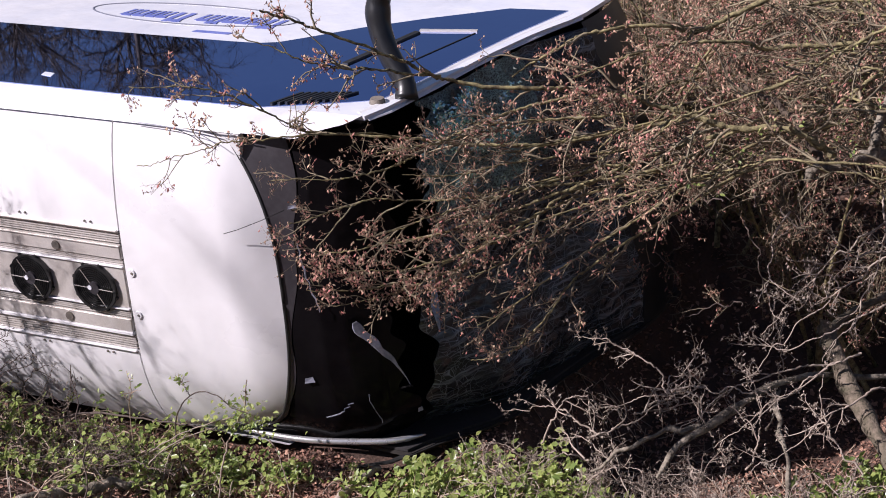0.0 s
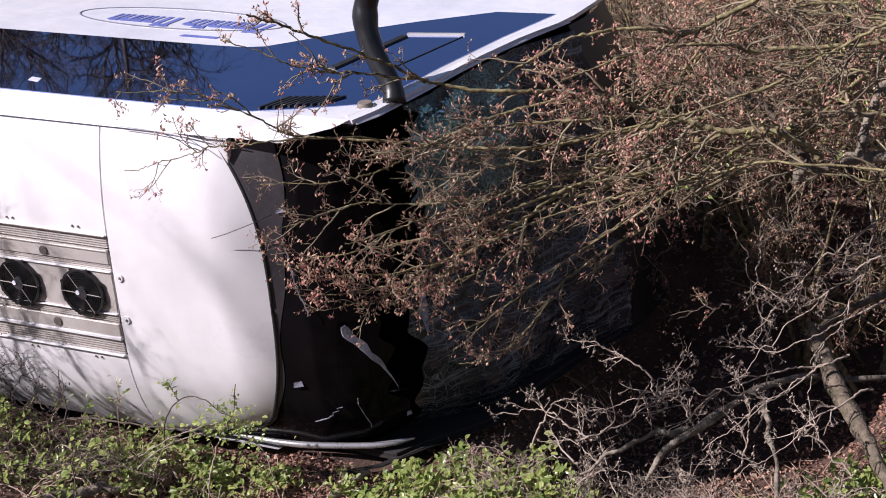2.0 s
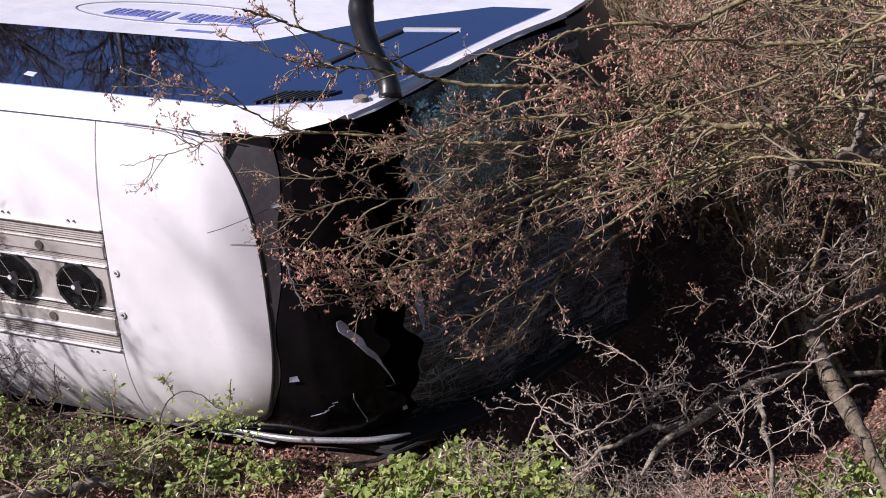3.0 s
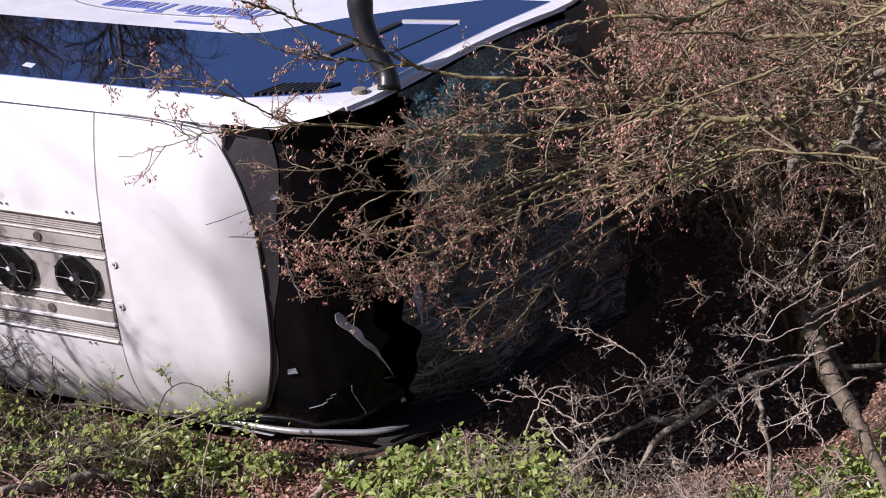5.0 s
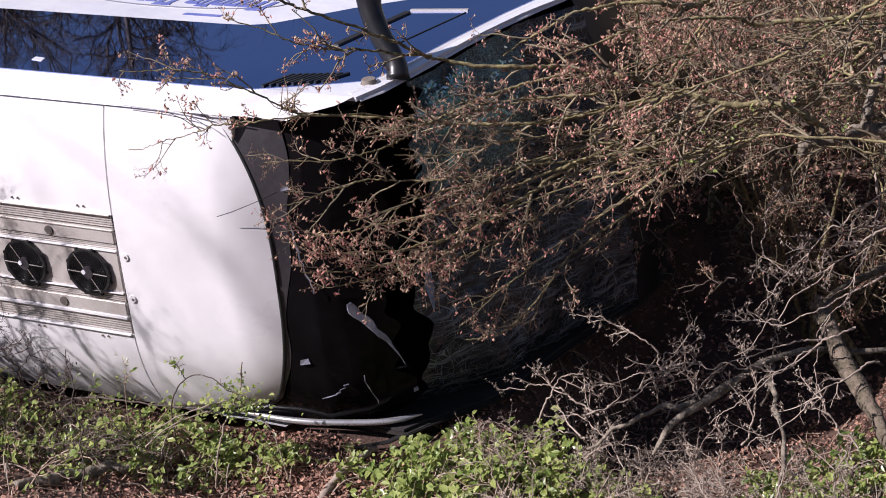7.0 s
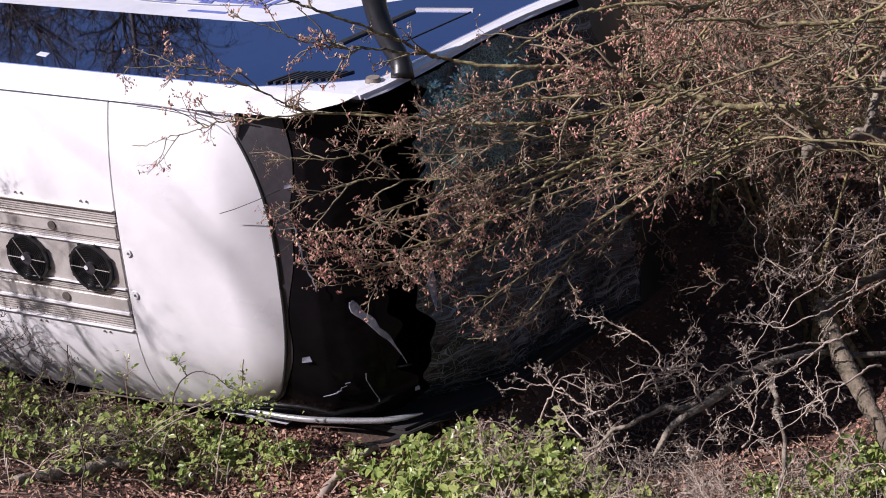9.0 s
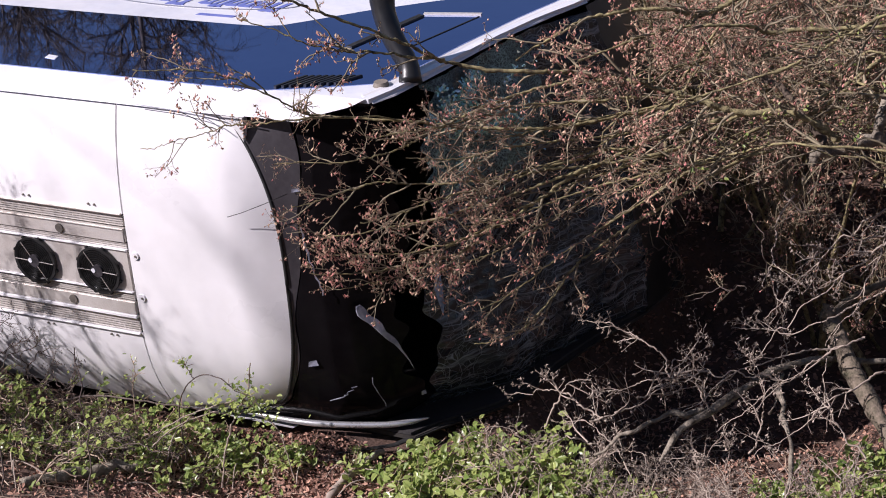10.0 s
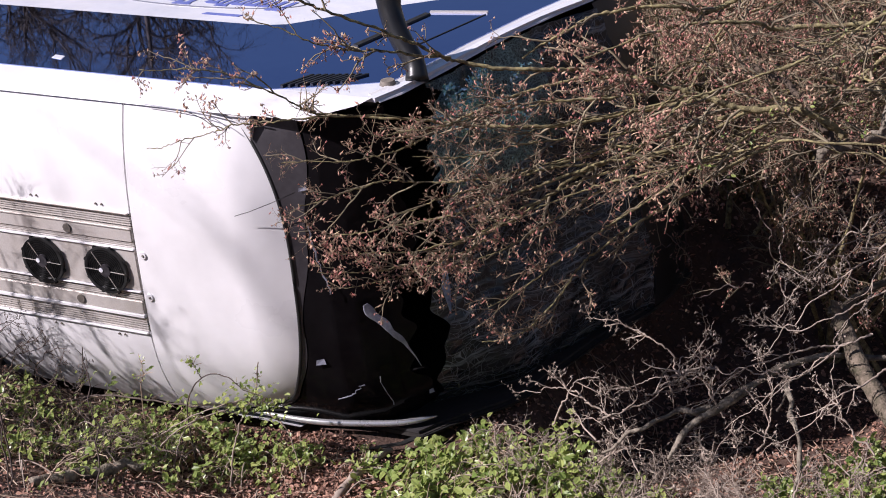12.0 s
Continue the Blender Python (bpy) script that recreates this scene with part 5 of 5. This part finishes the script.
def build_brambles():
    spots = [(-2.5, -0.6, 0.5, 10), (-2.0, -0.55, 0.5, 12), (-1.55, -0.5, 0.5, 15), (-1.2, -0.32, 0.45, 14), (-0.8, -0.25, 0.45, 15), (-0.5, -0.2, 0.38, 13), (-0.2, -0.16, 0.34, 14), (0.0, -0.14, 0.26, 9),
             (0.22, -0.12, 0.2, 4), (-1.5, -0.95, 0.45, 14), (-1.1, -0.75, 0.4, 12), (-2.0, -1.1, 0.5, 12), (-0.75, -0.62, 0.35, 9), (-0.95, -1.25, 0.4, 6), (-0.4, -0.72, 0.3, 3), (0.15, -0.42, 0.25, 2), (0.62, 0.02, 0.22, 4), (0.95, -0.15, 0.3, 7), (1.05, 0.1, 0.26, 7), (1.35, -0.3, 0.45, 20),
             (1.75, 0.0, 0.45, 18), (1.5, -0.75, 0.45, 14), (1.5, 0.34, 0.34, 16), (1.7, 0.4, 0.36, 16), (2.05, 0.35, 0.36, 14), (1.25, -0.05, 0.36, 15), (2.3, 0.3, 0.3, 7), (2.0, -0.55, 0.5, 12),
             (3.9, -0.1, 0.5, 7), (4.15, 0.55, 0.4, 8), (3.6, 0.35, 0.3, 5), (4.0, 1.0, 0.35, 6), (3.75, 0.95, 0.34, 11), (3.45, 0.5, 0.26, 7), (4.02, 1.25, 0.3, 8), (2.55, 0.1, 0.4, 6)]
    for k, (x, y, reach, n) in enumerate(spots):
        build_bramble((x, y, float(ground_height(x, y))), 40 + k, reach, n, "bramble with arching canes and fresh green leaves")


build_brambles()


def build_rose():
    """A wild rose at the fore end of the roof: long arching canes, pale dry ones and tufts of leaves."""
    rng = np.random.default_rng(91)
    th = thing("wild_rose", "wild rose with arching canes and leaf tufts against the roof", "shrub", (0, 0, 0))
    canes = [
        ([(-0.50, -0.35, 0.0), (-0.50, -0.35, 0.458), (-0.435, -0.35, 0.624), (-0.339, -0.35, 0.737), (-0.209, -0.35, 0.79), (-0.088, -0.35, 0.765), (0.0, -0.35, 0.704), (0.12, -0.35, 0.683)], 0.0055, M_DARKSTEM),
        ([(-0.339, -0.35, 0.737), (-0.372, -0.35, 0.808), (-0.405, -0.35, 0.854)], 0.004, M_DARKSTEM),
        ([(-0.75, -0.6, 0.02), (-0.722, -0.55, 0.128), (-0.585, -0.5, 0.305), (-0.428, -0.4, 0.412), (-0.232, -0.3, 0.481)], 0.007, M_STEM),
        ([(-0.558, -0.6, 0.01), (-0.556, -0.5, 0.132), (-0.502, -0.45, 0.315), (-0.413, -0.35, 0.431)], 0.007, M_STEM),
        ([(-0.123, -0.5, 0.02), (-0.093, -0.45, 0.265), (-0.07, -0.35, 0.453), (0.045, -0.3, 0.684), (0.104, -0.3, 0.908)], 0.0065, M_STEM),
        ([(0.012, -0.3, 0.614), (0.132, -0.3, 0.528), (0.25, -0.3, 0.43), (0.291, -0.3, 0.255), (0.336, -0.3, 0.0)], 0.006, M_STEM),
        ([(-1.05, -0.6, 0.05), (-0.695, -0.45, 0.277), (-0.369, -0.4, 0.489), (-0.057, -0.3, 0.601)], 0.006, M_STEM),
        ([(-1.774, -0.3, 0.22), (-1.306, -0.3, 0.40), (-0.912, -0.3, 0.442), (-0.44, -0.3, 0.463), (-0.2, -0.2, 0.40)], 0.008, M_DARKSTEM),
        ([(-0.85, -0.4, 0.05), (-0.824, -0.4, 0.58), (-0.78, -0.4, 0.72), (-0.788, -0.4, 0.849)], 0.004, M_CANE),
    ]
    tufts = []
    for k, (pts, r, mat) in enumerate(canes):
        P = spline(pts, 26)
        P[1:-1] += rng.normal(size=(24, 3)) * 0.003
        v, f = tubes(P[None], np.linspace(r, r * 0.6, 26)[None], 6)
        link_fast("cane", v, f, mat, th, "pale dry arching cane" if mat is M_STEM else "", True)
        if mat is not M_STEM or k in (4, 5):
            P1, R1 = grow(rng, P[None], np.full((1, 26), r), 9, (0.04, 0.13), 50, 4, 0.3, 0.003, lo=0.35)
            v, f = tubes(P1, R1, 4)
            link_fast("shoot_growth", v, f, M_CANE, th, smooth=True, kind="stuff")
            tufts.append(P1[:, 1:].reshape(-1, 3))
    C = np.concatenate(tufts)
    C = C[::2] + rng.normal(size=C[::2].shape) * 0.02
    D = np.array([0.05, -0.32, 0.58]) + rng.normal(size=(210, 3)) * [0.13, 0.05, 0.08]          # the thick tuft at the fore corner
    v, f = leaves(rng, np.concatenate([C, D]), np.array([[-0.3, -0.35, 0.85]]), 0.038)
    link_fast("foliage", v, f, M_LEAF, th, "small fresh green leaflets", False, "stuff")


build_rose()


def build_litter():
    rng = np.random.default_rng(77)
    n = 60000
    x, y = rng.uniform(-4, 5.5, n), rng.uniform(-3.0, 3.2, n)
    z = ground_height(x, y) + rng.uniform(0.0, 0.03, n)
    C = np.stack([x, y, z], -1)
    m = 11000
    x, y = rng.uniform(-0.9, 1.5, m), rng.uniform(-1.1, 0.3, m)
    C = np.concatenate([C, np.stack([x, y, ground_height(x, y) + rng.uniform(0.0, 0.05, m)], -1)])      # a thick drift before the coach
    C = C[~((C[:, 0] < 0.9) & (C[:, 1] > 0.3))]
    v, f = leaves(rng, C, np.array([[0, 0, 0.8]]), 0.032)
    n = 14000
    x, y = rng.uniform(1.4, 7.5, n), rng.uniform(3.0, 9.0, n)
    D = np.stack([x, y, ground_height(x, y) + rng.uniform(0.0, 0.04, n)], -1)
    v2, f2 = leaves(rng, D, np.array([[0, 0, 0.8]]), 0.045)
    f = np.concatenate([f, f2 + len(v)])
    v = np.concatenate([v, v2])
    tagged(link_fast("leaf_litter", v, f, M_LITTER, None, "reddish brown dead leaves covering the ground"), category="leaves", kind="stuff")
    n = 3400
    P = np.stack([rng.uniform(-4, 5, n), rng.uniform(-2.6, 2.5, n), np.zeros(n)], -1)
    P = P[~((P[:, 0] < 1.4) & (P[:, 1] > 0.1))]
    a = rng.uniform(0, 2 * math.pi, len(P))
    D = np.stack([np.cos(a), np.sin(a), rng.normal(size=len(P)) * 0.15], -1) * rng.uniform(0.08, 0.4, (len(P), 1))
    Q = P[:, None] + D[:, None] * np.linspace(0, 1, 4)[None, :, None] + rng.normal(size=(len(P), 4, 3)) * 0.01
    Q[..., 2] += ground_height(Q[..., 0], Q[..., 1]) + 0.03
    v, f = tubes(Q, np.full(Q.shape[:2], 0.004), 3)
    tagged(link_fast("dead_sticks", v, f, M_CANE, None, "thin dead sticks strewn over the leaves", True), category="sticks", kind="stuff")


build_litter()


def build_trees():
    """Bare trees beyond the coach, seen mirrored in its glass."""
    rng = np.random.default_rng(3)
    trunk, r = limb((0, 0, -0.3), (0.5, 0.2, 7.5), (0.2, 0, 0), (0.28, 0.07), n=12, seed=4, rough=0.05)
    t = thing("bare_tree", "tall leafless tree beyond the coach", "tree", (-18.5, 18.5, 2.0), "bare trees")
    v, f = tubes(trunk[None], r[None], 9)
    link_fast("trunk", v, f, M_DARKBARK, t, smooth=True)
    P1, R1 = grow(rng, trunk[None], r[None], 26, (2.0, 4.8), 55, 9, 0.15, 0.12, 0.22, 0.2)
    P2, R2 = grow(rng, P1, R1, 8, (0.8, 2.2), 45, 7, 0.1, 0.06, 0.3)
    P3, R3 = grow(rng, P2, R2, 4, (0.3, 1.0), 45, 5, 0.05, 0.020, 0.3)
    P4, R4 = grow(np.random.default_rng(33), P3, R3, 5, (0.25, 0.9), 45, 4, 0.0, 0.008, 0.3)
    for nm, P, R in (("limbwork", P1, R1), ("bough_growth", P2, R2), ("twiggery", P3, R3), ("fine_twiggery", P4, R4)):
        v, f = tubes(P, R, 3)
        link_fast(nm, v, f, M_DARKBARK, t, smooth=True, kind="stuff")
    for x, y, rz in ((-17.5, 13.5, 200), (-14.6, 17.2, 100), (-21, 16, 60), (-26, 15, 330), (-20, 22, 30), (-24.5, 21, 300), (-12.4, 20.5, 150)):
        copy_thing(t, pose(x, y, 2.0 if x < -13 else 0.8, 0, 0, rz))
    # a thin sapling on the bank, towards the sun; its few branches shade the roof
    sap = thing("sapling", "thin bare sapling on the bank above the coach", "tree", (-12.4, -10.8, float(ground_height(-12.4, -10.8))))
    trunk, r = limb((0, 0, -0.2), (0.3, 0.3, 13.0), (0.3, 0, 0), (0.036, 0.015), n=12, seed=44, rough=0.05)
    v, f = tubes(trunk[None], r[None], 7)
    link_fast("trunk", v, f, M_DARKBARK, sap, smooth=True)
    P1, R1 = grow(rng, trunk[None], r[None], 26, (1.5, 4.6), 55, 9, 0.1, 0.028, 0.15, 0.45)
    P2, R2 = grow(rng, P1, R1, 5, (0.5, 1.5), 45, 6, 0.1, 0.016, 0.2)
    for nm, P, R in (("limbwork", P1, R1), ("twiggery", P2, R2)):
        v, f = tubes(P, R, 4)
        link_fast(nm, v, f, M_DARKBARK, sap, smooth=True, kind="stuff")


build_trees()


def build_dead_weeds():
    """Dark dry weeds that lean against the roof on the rising ground."""
    rng = np.random.default_rng(61)
    limbs, radii = [], []
    for k in range(80):
        s = np.array([rng.uniform(-3.3, -1.0), rng.uniform(-0.8, -0.15), 0])
        s[2] = float(ground_height(s[0], s[1])) - 0.02
        a = rng.uniform(-0.6, 0.6) + (math.pi if rng.random() < 0.5 else 0)
        L = rng.uniform(0.3, 0.9)
        e = s + np.array([L * math.cos(a), -0.3 * rng.random(), rng.uniform(0.10, 0.34) + 0.30 * max(0.0, -1.2 - s[0])])
        e[2] = max(e[2], float(ground_height(e[0], e[1])) + 0.03)
        p, r = limb(s, e, (0, 0, rng.uniform(0.02, 0.12)), (0.008, 0.003), seed=800 + k, rough=0.06)
        limbs.append(p)
        radii.append(r)
    finish_shrub("dead_weeds", "dark dry weeds tangled against the roof", "weeds", limbs, radii, rng,
                 ((5, (0.1, 0.35), 0.0), (3, (0.05, 0.15), 0.0), (2, (0.02, 0.05), 0.1)), (M_DARKSTEM, M_DARKSTEM, M_DARKSTEM), bud=0.005)


build_dead_weeds()


def build_near_stems():
    """Thin dark stems that stand up in front of the roof."""
    for k, (a, b, bow) in enumerate((((-0.95, -1.7, 0.4), (-0.98, -1.5, 2.25), (0.06, 0.0, 0.0)), ((-0.78, -1.8, 0.5), (-0.72, -1.75, 1.55), (-0.05, 0.0, 0.0)),
                                     ((-0.42, -1.5, 0.35), (-0.55, -1.2, 1.42), (0.05, 0.0, 0.0)))):
        st = thing("dry_stem", "thin dark dry stem standing before the roof", "stem", (0, 0, 0), "dry stems")
        p, r = limb(a, b, bow, (0.007, 0.0035), n=14, seed=500 + k, rough=0.03)
        v, f = tubes(p[None], r[None], 5)
        link_fast("stem", v, f, M_DARKSTEM, st, smooth=True)
        rng = np.random.default_rng(600 + k)
        P1, R1 = grow(rng, p[None], r[None], 7, (0.03, 0.12), 40, 4, 0.2, 0.003)
        v, f = tubes(P1, R1, 3)
        link_fast("shoot_growth", v, f, M_DARKSTEM, st, smooth=True, kind="stuff")


build_near_stems()
